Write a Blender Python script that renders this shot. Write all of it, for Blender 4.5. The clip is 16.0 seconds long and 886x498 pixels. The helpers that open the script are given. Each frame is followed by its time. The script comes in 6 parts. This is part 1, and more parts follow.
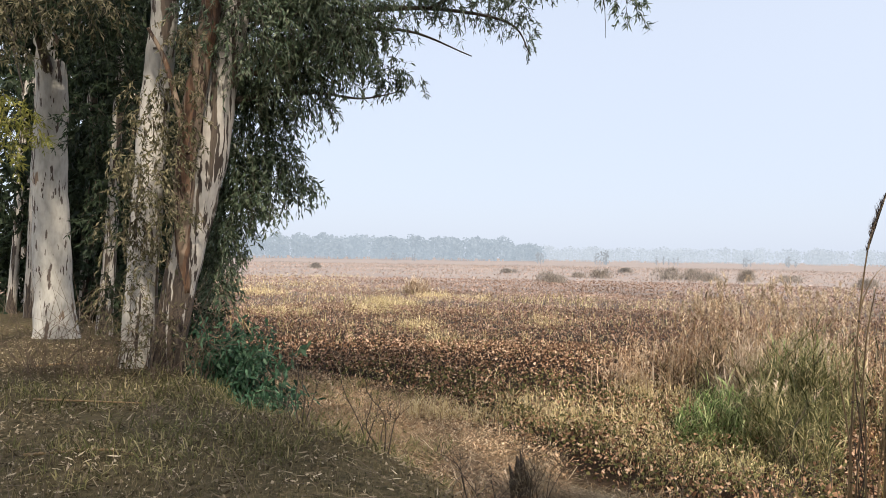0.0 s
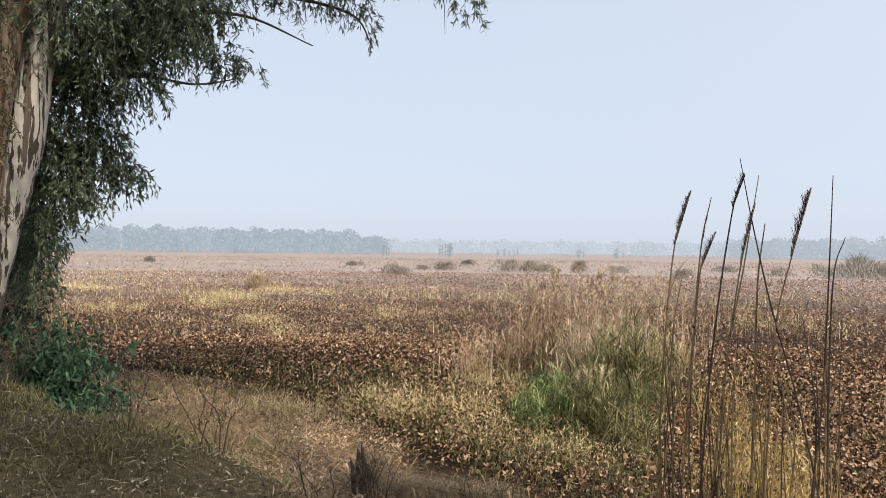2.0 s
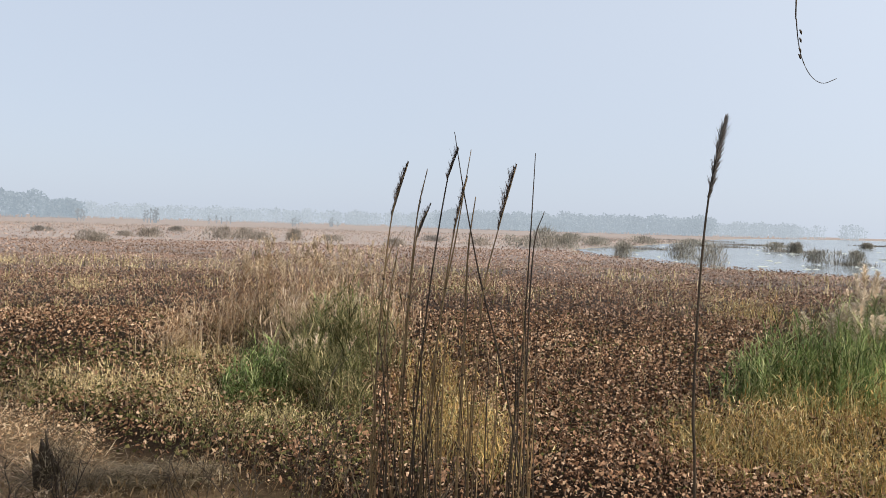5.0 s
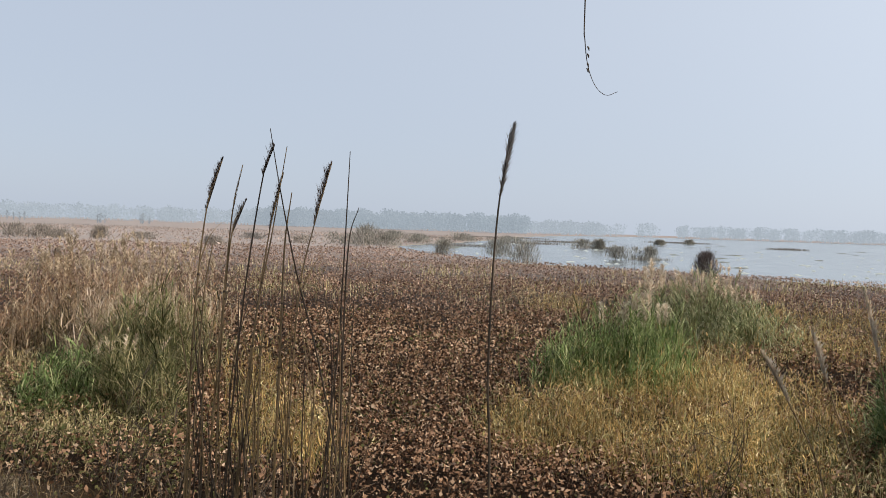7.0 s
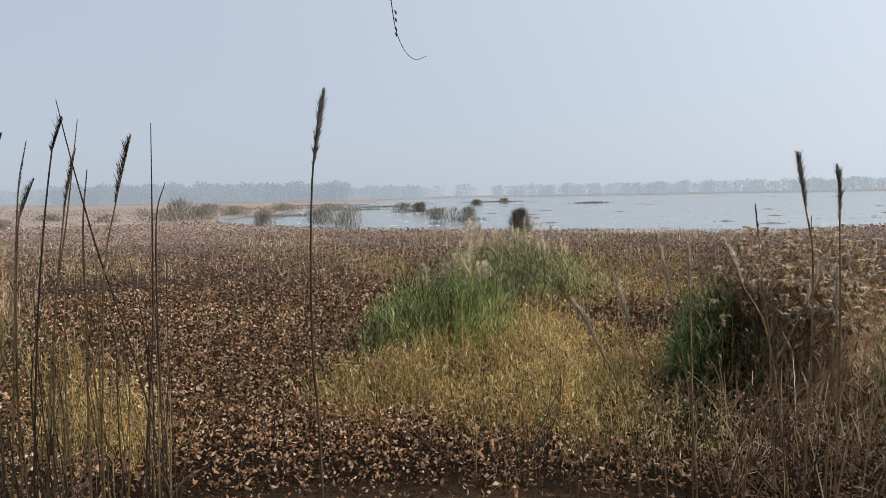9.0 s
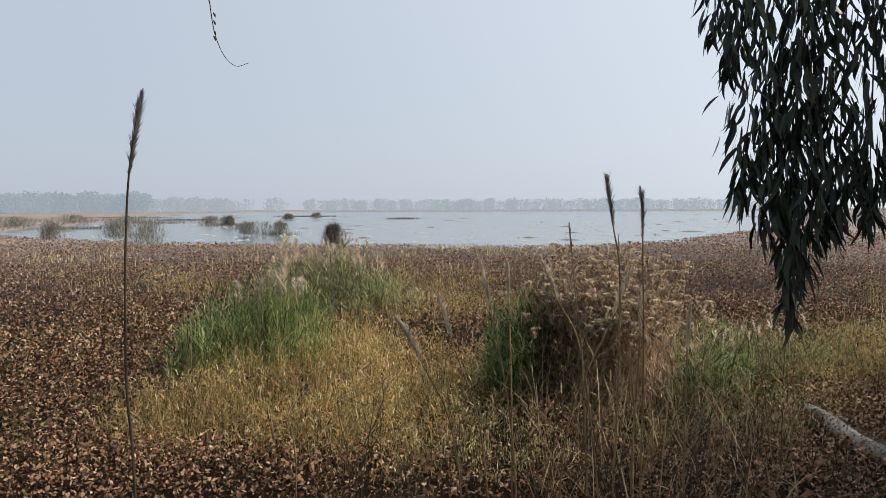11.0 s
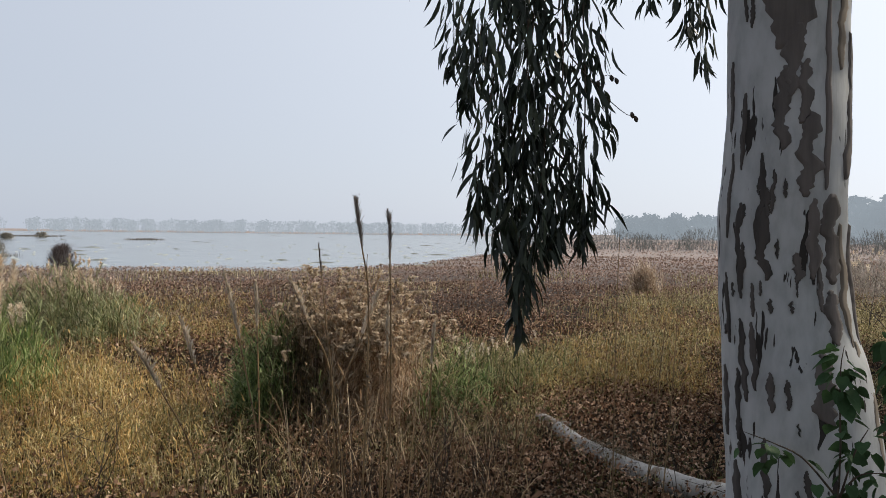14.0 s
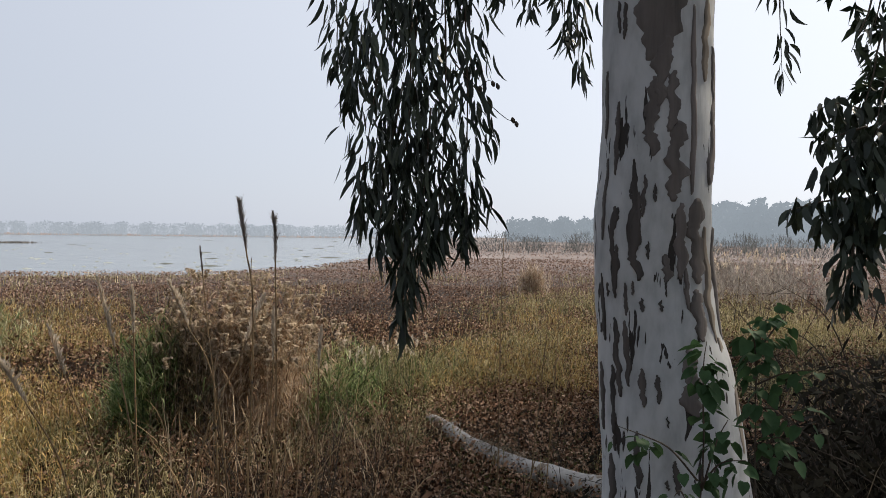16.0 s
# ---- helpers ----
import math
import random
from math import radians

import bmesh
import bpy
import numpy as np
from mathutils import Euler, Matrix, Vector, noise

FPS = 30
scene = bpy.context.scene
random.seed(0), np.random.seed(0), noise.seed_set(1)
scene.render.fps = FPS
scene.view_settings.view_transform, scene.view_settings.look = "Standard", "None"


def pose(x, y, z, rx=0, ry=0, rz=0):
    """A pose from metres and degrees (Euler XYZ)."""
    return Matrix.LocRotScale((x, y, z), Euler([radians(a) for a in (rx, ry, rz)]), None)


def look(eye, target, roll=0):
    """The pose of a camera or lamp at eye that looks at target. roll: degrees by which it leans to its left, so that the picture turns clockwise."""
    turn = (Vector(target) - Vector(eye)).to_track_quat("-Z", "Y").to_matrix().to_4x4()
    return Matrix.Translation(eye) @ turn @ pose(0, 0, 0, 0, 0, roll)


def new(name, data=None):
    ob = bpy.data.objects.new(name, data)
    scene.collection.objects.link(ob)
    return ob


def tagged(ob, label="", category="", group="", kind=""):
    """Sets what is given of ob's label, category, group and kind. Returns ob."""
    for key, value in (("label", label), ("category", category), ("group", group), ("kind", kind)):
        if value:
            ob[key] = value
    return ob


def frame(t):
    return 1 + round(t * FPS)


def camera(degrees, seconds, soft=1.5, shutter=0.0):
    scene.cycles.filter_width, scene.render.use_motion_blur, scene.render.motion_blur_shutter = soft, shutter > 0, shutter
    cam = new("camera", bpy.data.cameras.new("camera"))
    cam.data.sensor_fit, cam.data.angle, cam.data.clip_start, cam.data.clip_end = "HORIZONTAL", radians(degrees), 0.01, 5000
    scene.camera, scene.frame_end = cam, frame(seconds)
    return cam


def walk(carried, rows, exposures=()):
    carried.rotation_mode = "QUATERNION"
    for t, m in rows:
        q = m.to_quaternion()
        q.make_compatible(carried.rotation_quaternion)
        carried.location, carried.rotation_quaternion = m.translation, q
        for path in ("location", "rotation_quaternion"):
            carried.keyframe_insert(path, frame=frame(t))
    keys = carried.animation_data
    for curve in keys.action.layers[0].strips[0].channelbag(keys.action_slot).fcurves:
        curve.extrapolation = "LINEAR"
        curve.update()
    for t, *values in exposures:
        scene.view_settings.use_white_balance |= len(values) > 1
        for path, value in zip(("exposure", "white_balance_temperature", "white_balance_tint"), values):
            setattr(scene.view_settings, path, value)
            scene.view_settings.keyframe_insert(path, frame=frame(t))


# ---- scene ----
cam = camera(60.09, 16.0, 0.5)
PATH = [
    (0.0, -0.101, -0.148, 2.392, 90.60, -0.88, -0.01),
    (0.5, -0.086, -0.135, 2.393, 90.02, -0.88, -4.21),
    (1.0, -0.074, -0.139, 2.391, 89.74, -1.25, -6.99),
    (1.5, -0.066, -0.153, 2.392, 89.96, -1.22, -8.09),
    (2.0, -0.049, -0.144, 2.397, 90.19, -0.70, -11.50),
    (2.5, -0.038, -0.131, 2.392, 89.53, -0.42, -14.88),
    (3.0, -0.023, -0.114, 2.394, 89.22, -0.60, -17.56),
    (3.5, -0.019, -0.105, 2.396, 88.88, -0.93, -20.75),
    (4.0, -0.018, -0.087, 2.396, 88.63, -1.35, -24.27),
    (4.5, -0.011, -0.052, 2.398, 88.91, -1.64, -27.66),
    (5.0, 0.000, 0.000, 2.400, 88.25, -1.69, -32.55),
    (7.5, -0.066, -0.181, 2.389, 88.00, -0.94, -48.48),
    (8.0, -0.063, -0.207, 2.387, 86.92, 0.33, -51.70),
    (10.5, -0.001, -0.021, 2.411, 86.85, 0.20, -69.83),
    (11.0, 0.012, -0.033, 2.400, 87.01, 0.15, -72.94),
    (11.5, 0.033, -0.010, 2.393, 87.58, -0.15, -76.28),
    (12.0, -0.050, -0.000, 2.387, 88.19, -0.29, -80.64),
    (12.5, -0.049, -0.008, 2.378, 87.98, -0.55, -84.84),
    (13.0, -0.002, -0.031, 2.383, 88.13, -0.79, -87.41),
    (13.5, 0.016, -0.049, 2.385, 88.38, -0.90, -90.12),
    (14.0, 0.009, -0.057, 2.387, 88.79, -0.65, -91.22),
    (14.5, -0.005, -0.052, 2.389, 89.05, -0.42, -91.56),
    (15.0, 0.004, -0.063, 2.385, 89.17, -0.28, -92.58),
    (15.5, 0.019, -0.090, 2.385, 88.96, -0.79, -96.02),
    (16.0, 0.006, -0.094, 2.386, 89.08, -0.66, -99.19),
]
walk(cam, [(t, pose(x, y, z, rx, ry, rz)) for t, x, y, z, rx, ry, rz in PATH],
     exposures=[(0.0, 0.24, 6500, 10), (2.0, 0.1, 6500, 9), (3.5, 0.0, 6480, 8), (5.0, -0.06, 6450, 8), (7.5, -0.3, 6380, 8), (8.2, -0.32, 6380, 8),
                (10.5, -0.34, 6430, 7.5), (12.0, -0.35, 6450, 7.5), (13.0, -0.34, 6470, 8), (14.0, -0.34, 6490, 9), (16.0, -0.34, 6530, 10)])

# ---- light: hazy winter sky, low-contrast sun behind the right shoulder ----
SUN_AZ, SUN_EL = 164.0, 40.0
world = bpy.data.worlds.new("hazy_sky")
scene.world = world
world.use_nodes = True
nt = world.node_tree
bg = nt.nodes["Background"]
sky = nt.nodes.new("ShaderNodeTexSky")
sky.sky_type = "NISHITA"
sky.sun_disc = False
sky.sun_elevation, sky.sun_rotation = radians(SUN_EL), radians(SUN_AZ)
sky.air_density, sky.dust_density, sky.ozone_density = 1.0, 2.0, 2.0
haze = nt.nodes.new("ShaderNodeMix")
haze.data_type = "RGBA"
haze.inputs[0].default_value = 0.80
haze.inputs[7].default_value = (7.2, 7.9, 9.3, 1)
nt.links.new(sky.outputs[0], haze.inputs[6])
bg.inputs[1].default_value = 0.1

sun = new("sun", bpy.data.lights.new("sun", "SUN"))
sun.data.energy = 5.0
sun.data.angle = radians(3)
sun.data.color = (1, .90, .74)
sun_to = Vector((math.sin(radians(SUN_AZ)) * math.cos(radians(SUN_EL)), math.cos(radians(SUN_AZ)) * math.cos(radians(SUN_EL)), math.sin(radians(SUN_EL))))
sun.matrix_world = look(sun_to * 80, (0, 0, 0))
# the haze brightens smoothly towards the sun
sky_dir = nt.nodes.new("ShaderNodeTexCoord")
near_sun = nt.nodes.new("ShaderNodeVectorMath")
near_sun.operation = "DOT_PRODUCT"
near_sun.inputs[1].default_value = sun_to
nt.links.new(sky_dir.outputs["Generated"], near_sun.inputs[0])
spread = nt.nodes.new("ShaderNodeMath")
spread.operation = "MULTIPLY_ADD"
spread.inputs[1].default_value, spread.inputs[2].default_value = .625, .375
nt.links.new(near_sun.outputs["Value"], spread.inputs[0])
clamp = nt.nodes.new("ShaderNodeMath")
clamp.operation = "MAXIMUM"
clamp.inputs[1].default_value = 0.0
nt.links.new(spread.outputs[0], clamp.inputs[0])
# the haze thins from the horizon to the zenith
height = nt.nodes.new("ShaderNodeSeparateXYZ")
nt.links.new(sky_dir.outputs["Generated"], height.inputs[0])
thin_out = nt.nodes.new("ShaderNodeMapRange")
thin_out.interpolation_type = "SMOOTHSTEP"
thin_out.inputs[1].default_value, thin_out.inputs[2].default_value = .22, .95
thin_out.inputs[3].default_value, thin_out.inputs[4].default_value = .80, .30
nt.links.new(height.outputs["Z"], thin_out.inputs[0])
nt.links.new(thin_out.outputs[0], haze.inputs[0])
fall = nt.nodes.new("ShaderNodeMath")
fall.operation = "POWER"
fall.inputs[1].default_value = 2.0
nt.links.new(clamp.outputs[0], fall.inputs[0])
aureole = nt.nodes.new("ShaderNodeMix")
aureole.data_type, aureole.blend_type = "RGBA", "ADD"
aureole.inputs[7].default_value = (7.2, 7.1, 6.9, 1)
nt.links.new(fall.outputs[0], aureole.inputs[0])
nt.links.new(haze.outputs[2], aureole.inputs[6])
nt.links.new(aureole.outputs[2], bg.inputs[0])

rng = np.random.default_rng(7)


# ---- materials ----
def node_mat(name):
    m = bpy.data.materials.new(name)
    m.use_nodes = True
    n = m.node_tree.nodes
    return m, n, m.node_tree.links, n["Principled BSDF"]


def ramp(n, stops):
    r = n.new("ShaderNodeValToRGB")
    e = r.color_ramp.elements
    while len(e) < len(stops):
        e.new(0.5)
    for el, (p, c) in zip(e, stops):
        el.position, el.color = p, (*c, 1)
    return r


def noise_tex(n, links, scale, detail=4, coords=None, rough=.55):
    t = n.new("ShaderNodeTexNoise")
    t.inputs["Scale"].default_value, t.inputs["Detail"].default_value, t.inputs["Roughness"].default_value = scale, detail, rough
    if coords is not None:
        links.new(coords, t.inputs["Vector"])
    return t


def obj_coords(n, links, scale=(1, 1, 1)):
    tc, mp = n.new("ShaderNodeTexCoord"), n.new("ShaderNodeMapping")
    mp.inputs["Scale"].default_value = scale
    links.new(tc.outputs["Object"], mp.inputs["Vector"])
    return mp.outputs[0]


def mix_col(n, links, fac, a, b, mode="MIX"):
    m = n.new("ShaderNodeMix")
    m.data_type, m.blend_type = "RGBA", mode
    for sock, v in ((0, fac), (6, a), (7, b)):
        if isinstance(v, bpy.types.NodeSocket):
            links.new(v, m.inputs[sock])
        else:
            m.inputs[sock].default_value = v if sock == 0 else (*v, 1)
    return m.outputs[2]


def leaf_mat(name, cols, trans=.3, rough=.55, patch=1.2, spec=.10):
    """Foliage: every piece its own tone, drifting over the plant, letting some light through."""
    m, n, l, b = node_mat(name)
    geo = n.new("ShaderNodeNewGeometry")
    r = ramp(n, [(i / max(1, len(cols) - 1), c) for i, c in enumerate(cols)])
    l.new(geo.outputs["Random Per Island"], r.inputs[0])
    big = noise_tex(n, l, patch, 2, obj_coords(n, l))
    hsv = n.new("ShaderNodeHueSaturation")
    mp = n.new("ShaderNodeMapRange")
    mp.inputs[1].default_value, mp.inputs[2].default_value, mp.inputs[3].default_value, mp.inputs[4].default_value = .3, .7, .7, 1.25
    l.new(big.outputs[0], mp.inputs[0])
    l.new(mp.outputs[0], hsv.inputs["Value"])
    l.new(r.outputs[0], hsv.inputs["Color"])
    fine = noise_tex(n, l, 60, 3, obj_coords(n, l))
    col = mix_col(n, l, .35, hsv.outputs[0], fine.outputs[0], "SOFT_LIGHT")
    l.new(col, b.inputs["Base Color"])
    b.inputs["Roughness"].default_value = rough
    b.inputs["Specular IOR Level"].default_value = spec
    if trans:
        tr, mx = n.new("ShaderNodeBsdfTranslucent"), n.new("ShaderNodeMixShader")
        l.new(col, tr.inputs[0])
        mx.inputs[0].default_value = trans
        l.new(b.outputs[0], mx.inputs[1])
        l.new(tr.outputs[0], mx.inputs[2])
        l.new(mx.outputs[0], n["Material Output"].inputs[0])
    return m


def bark_mat(name, pale, tan, dark, small=9.0, cut=.60, big_cut=.58, vert=.22):
    """Smooth gum bark: pale skin, brown plates not yet shed, dark narrow flakes."""
    m, n, l, b = node_mat(name)
    co = obj_coords(n, l, (1, 1, vert))
    warp = noise_tex(n, l, 5, 3, obj_coords(n, l, (1, 1, .5)))
    add = n.new("ShaderNodeVectorMath")
    add.operation = "MULTIPLY_ADD"
    add.inputs[1].default_value = (.07, .07, .03)
    l.new(warp.outputs["Color"], add.inputs[0])
    l.new(co, add.inputs[2])
    mott = noise_tex(n, l, 14, 5, obj_coords(n, l, (1, 1, .4)))
    skin = ramp(n, [(.3, tuple(c * .72 for c in pale)), (.55, pale), (.75, tuple(min(.8, c * 1.12) for c in pale))])
    l.new(mott.outputs[0], skin.inputs[0])
    big = noise_tex(n, l, small * .27, 4, add.outputs[0])
    bm_ = ramp(n, [(big_cut, (0, 0, 0)), (big_cut + .015, (1, 1, 1))])
    l.new(big.outputs[0], bm_.inputs[0])
    grain = noise_tex(n, l, 50, 4, obj_coords(n, l, (1, 1, .08)))
    tanr = ramp(n, [(.3, tuple(c * .6 for c in tan)), (.7, tan)])
    l.new(grain.outputs[0], tanr.inputs[0])
    c1 = mix_col(n, l, bm_.outputs[0], skin.outputs[0], tanr.outputs[0])
    sm = noise_tex(n, l, small, 3, add.outputs[0])
    sr = ramp(n, [(cut, (0, 0, 0)), (cut + .012, (1, 1, 1))])
    l.new(sm.outputs[0], sr.inputs[0])
    c2 = mix_col(n, l, sr.outputs[0], c1, dark)
    l.new(c2, b.inputs["Base Color"])
    b.inputs["Roughness"].default_value = .78
    b.inputs["Specular IOR Level"].default_value = .25
    hmix = mix_col(n, l, .5, bm_.outputs[0], sr.outputs[0], "ADD")
    h2 = mix_col(n, l, .35, hmix, grain.outputs[0])
    bp = n.new("ShaderNodeBump")
    bp.inputs["Strength"].default_value, bp.inputs["Distance"].default_value = .5, .006
    l.new(h2, bp.inputs["Height"])
    l.new(bp.outputs[0], b.inputs["Normal"])
    return m


def plain_mat(name, a, c, scale=8, rough=.85, stretch=(1, 1, 1), bump=.3):
    m, n, l, b = node_mat(name)
    t = noise_tex(n, l, scale, 6, obj_coords(n, l, stretch))
    r = ramp(n, [(.3, a), (.7, c)])
    l.new(t.outputs[0], r.inputs[0])
    l.new(r.outputs[0], b.inputs["Base Color"])
    b.inputs["Roughness"].default_value = rough
    bp = n.new("ShaderNodeBump")
    bp.inputs["Strength"].default_value, bp.inputs["Distance"].default_value = bump, .01
    l.new(t.outputs[0], bp.inputs["Height"])
    l.new(bp.outputs[0], b.inputs["Normal"])
    return m


M_GUM = leaf_mat("gum_leaf", [(.035, .056, .033), (.08, .115, .062), (.125, .162, .09), (.20, .225, .14)], .24, .42, 1.0, .4)
M_GUM_OLIVE = leaf_mat("gum_leaf_olive", [(.045, .044, .024), (.10, .094, .05), (.16, .142, .08), (.26, .22, .145)], .22, .5, 1.5)
# darker copy of the gum leaf, with deep shade put into its colour
M_GUM_SHADE = leaf_mat("gum_leaf_shaded", [(.014, .022, .014), (.03, .044, .024), (.048, .064, .036)], .16, .5, .6)
# near-black copy of the gum leaf: backlit shade put into the colour
M_GUM_NEAR = leaf_mat("gum_leaf_backlit", [(.014, .022, .016), (.022, .032, .022), (.032, .045, .028), (.05, .062, .035)], .06, .42, 2.0, .35)
M_BUSH = leaf_mat("bush_leaf", [(.011, .03, .018), (.03, .075, .04), (.065, .135, .075), (.14, .22, .13)], .25, .5, 1.5, .25)
M_BROAD = leaf_mat("broad_leaf", [(.017, .037, .015), (.034, .073, .03), (.056, .107, .046), (.121, .154, .057)], .25, .6, 3.0, .15)
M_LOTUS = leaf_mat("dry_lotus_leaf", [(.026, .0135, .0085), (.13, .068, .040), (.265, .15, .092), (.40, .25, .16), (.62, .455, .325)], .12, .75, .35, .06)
# next three bands grow paler with distance: haze put into the leaf colour
M_LOTUS_MID = leaf_mat("hazed_lotus_leaf_mid", [(.07, .04, .028), (.18, .105, .072), (.295, .185, .132), (.46, .33, .25)], .12, .78, .2, .05)
M_LOTUS_FAR = leaf_mat("hazed_lotus_leaf_far", [(.15, .092, .07), (.255, .168, .13), (.345, .24, .19), (.48, .36, .295)], .10, .8, .12, .05)
M_LOTUS_PALE = leaf_mat("hazed_lotus_leaf_distant", [(.31, .228, .19), (.39, .297, .25), (.48, .38, .325)], .12, .8, .05)
M_LOTUS_GREEN = leaf_mat("wilting_lotus_leaf", [(.055, .06, .022), (.11, .112, .042), (.19, .165, .07)], .2, .7, .4)
M_STRAW = leaf_mat("straw_grass", [(.22, .155, .08), (.51, .39, .20), (.69, .555, .315), (.80, .69, .47)], .28, .7, .5)
M_GOLD = leaf_mat("golden_grass", [(.05, .03, .012), (.40, .245, .085), (.66, .45, .19), (.22, .215, .07), (.88, .72, .42)], .28, .7, .8)
M_OLIVE = leaf_mat("olive_grass", [(.045, .04, .018), (.24, .205, .085), (.52, .43, .21), (.84, .72, .46)], .28, .7, .6)
M_REED = leaf_mat("green_reed_leaf", [(.022, .034, .012), (.115, .172, .056), (.265, .35, .122), (.56, .58, .31)], .33, .5, 1.0)
M_REED_DULL = leaf_mat("dull_reed_leaf", [(.022, .025, .011), (.10, .105, .042), (.24, .22, .098), (.54, .455, .265)], .3, .6, .8)
M_REED_DUSTY = leaf_mat("dusty_reed_leaf", [(.07, .085, .036), (.21, .24, .105), (.38, .395, .20), (.68, .64, .44)], .33, .6, .8)
M_TAN = leaf_mat("tan_reed", [(.24, .165, .105), (.47, .35, .24), (.66, .53, .40), (.80, .68, .56)], .28, .7, .9)
M_PLUME = leaf_mat("pale_seed_head", [(.58, .48, .37), (.74, .64, .52), (.84, .76, .65)], .5, .8, 4)
M_PLUME_DARK = leaf_mat("grey_seed_head", [(.15, .125, .115), (.26, .213, .195), (.38, .315, .29)], .4, .8, 6)
M_BANK_LITTER = leaf_mat("bank_leaf_litter", [(.045, .034, .02), (.12, .092, .055), (.22, .17, .11), (.52, .43, .31)], .1, .7, .8)
M_LITTER = leaf_mat("fallen_leaf", [(.15, .088, .05), (.36, .225, .13), (.56, .40, .255), (.76, .62, .45)], .1, .7, .8)
M_TURF = leaf_mat("bank_turf", [(.055, .052, .026), (.12, .105, .052), (.20, .165, .088), (.33, .26, .155)], .2, .75, .5)
# marsh bush tones lifted towards pale grey: haze put into the colour
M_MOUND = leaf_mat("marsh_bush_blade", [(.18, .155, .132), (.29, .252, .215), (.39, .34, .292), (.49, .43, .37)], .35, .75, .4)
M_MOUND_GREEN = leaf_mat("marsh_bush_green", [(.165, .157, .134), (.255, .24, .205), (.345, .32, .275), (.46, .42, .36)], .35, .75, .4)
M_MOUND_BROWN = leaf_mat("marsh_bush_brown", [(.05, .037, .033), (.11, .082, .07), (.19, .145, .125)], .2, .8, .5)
# distant shrub and thicket tones, haze greyed into the base colour
M_MIDSHRUB = leaf_mat("hazed_shrub", [(.17, .155, .14), (.24, .22, .20), (.31, .285, .26)], .3, .8, .2)
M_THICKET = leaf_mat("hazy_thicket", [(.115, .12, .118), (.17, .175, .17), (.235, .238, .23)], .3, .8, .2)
M_BARK = bark_mat("gum_bark", (.43, .405, .365), (.24, .17, .12), (.085, .065, .055), 11.0, .60, .62)
M_BARK_BROWN = bark_mat("gum_bark_half_shed", (.40, .365, .325), (.105, .08, .062), (.045, .034, .028), 20.0, .55, .53, .075)
M_BARK_GREY = bark_mat("gum_bark_grey", (.40, .375, .34), (.13, .098, .075), (.06, .047, .04), 12.0, .58, .56, .14)
M_BARK_NEAR = bark_mat("gum_bark_near", (.47, .48, .49), (.08, .064, .055), (.04, .035, .033), 22.0, .625, .68, .16)
M_BARK_RED = bark_mat("gum_bark_peeling", (.24, .175, .125), (.15, .085, .052), (.06, .037, .027), 15, .55, .50, .09)
M_LOG = bark_mat("weathered_log", (.46, .43, .39), (.30, .24, .18), (.06, .047, .038), 16, .66, .57)
M_PLUME_GREY = leaf_mat("worn_grey_seed_head", [(.17, .15, .14), (.32, .285, .27), (.52, .465, .44)], .4, .8, 6)
M_TAN_PLUME = leaf_mat("tan_seed_head", [(.50, .38, .27), (.70, .56, .42), (.84, .73, .59)], .3, .8, 4)
M_CLUMP_PLUME = leaf_mat("matted_tan_seed_head", [(.38, .30, .20), (.57, .455, .33), (.73, .61, .475)], .35, .8, 4)
# dark leaf for reed interiors, inner shade put into the colour
M_CLUMP = leaf_mat("shaded_clump_leaf", [(.045, .04, .02), (.11, .09, .045), (.23, .175, .09), (.48, .37, .23)], .3, .65, 1.2)
M_RUST = leaf_mat("rusty_reed_leaf", [(.075, .042, .024), (.33, .20, .115), (.58, .41, .255), (.82, .67, .49)], .28, .65, 1.0)
M_PLATE = plain_mat("bark_plate_brown", (.03, .027, .026), (.105, .09, .084), 14, .85, (1, 1, .14), .6)
M_PLATE_BROWN = plain_mat("bark_plate_grey_brown", (.075, .066, .063), (.17, .146, .138), 14, .85, (1, 1, .14), .5)
M_PLATE_TAN = plain_mat("bark_plate_tan", (.14, .115, .092), (.30, .25, .20), 14, .85, (1, 1, .14), .4)
M_TWIG = plain_mat("dark_twig", (.035, .026, .02), (.09, .065, .045), 30)
M_STALK = plain_mat("reed_stalk", (.085, .052, .024), (.36, .235, .11), 4, .6, (9, 9, 1.5))
M_STALK_DARK = plain_mat("withered_reed_stalk", (.018, .013, .01), (.10, .066, .039), 5, .7, (9, 9, 1.5))


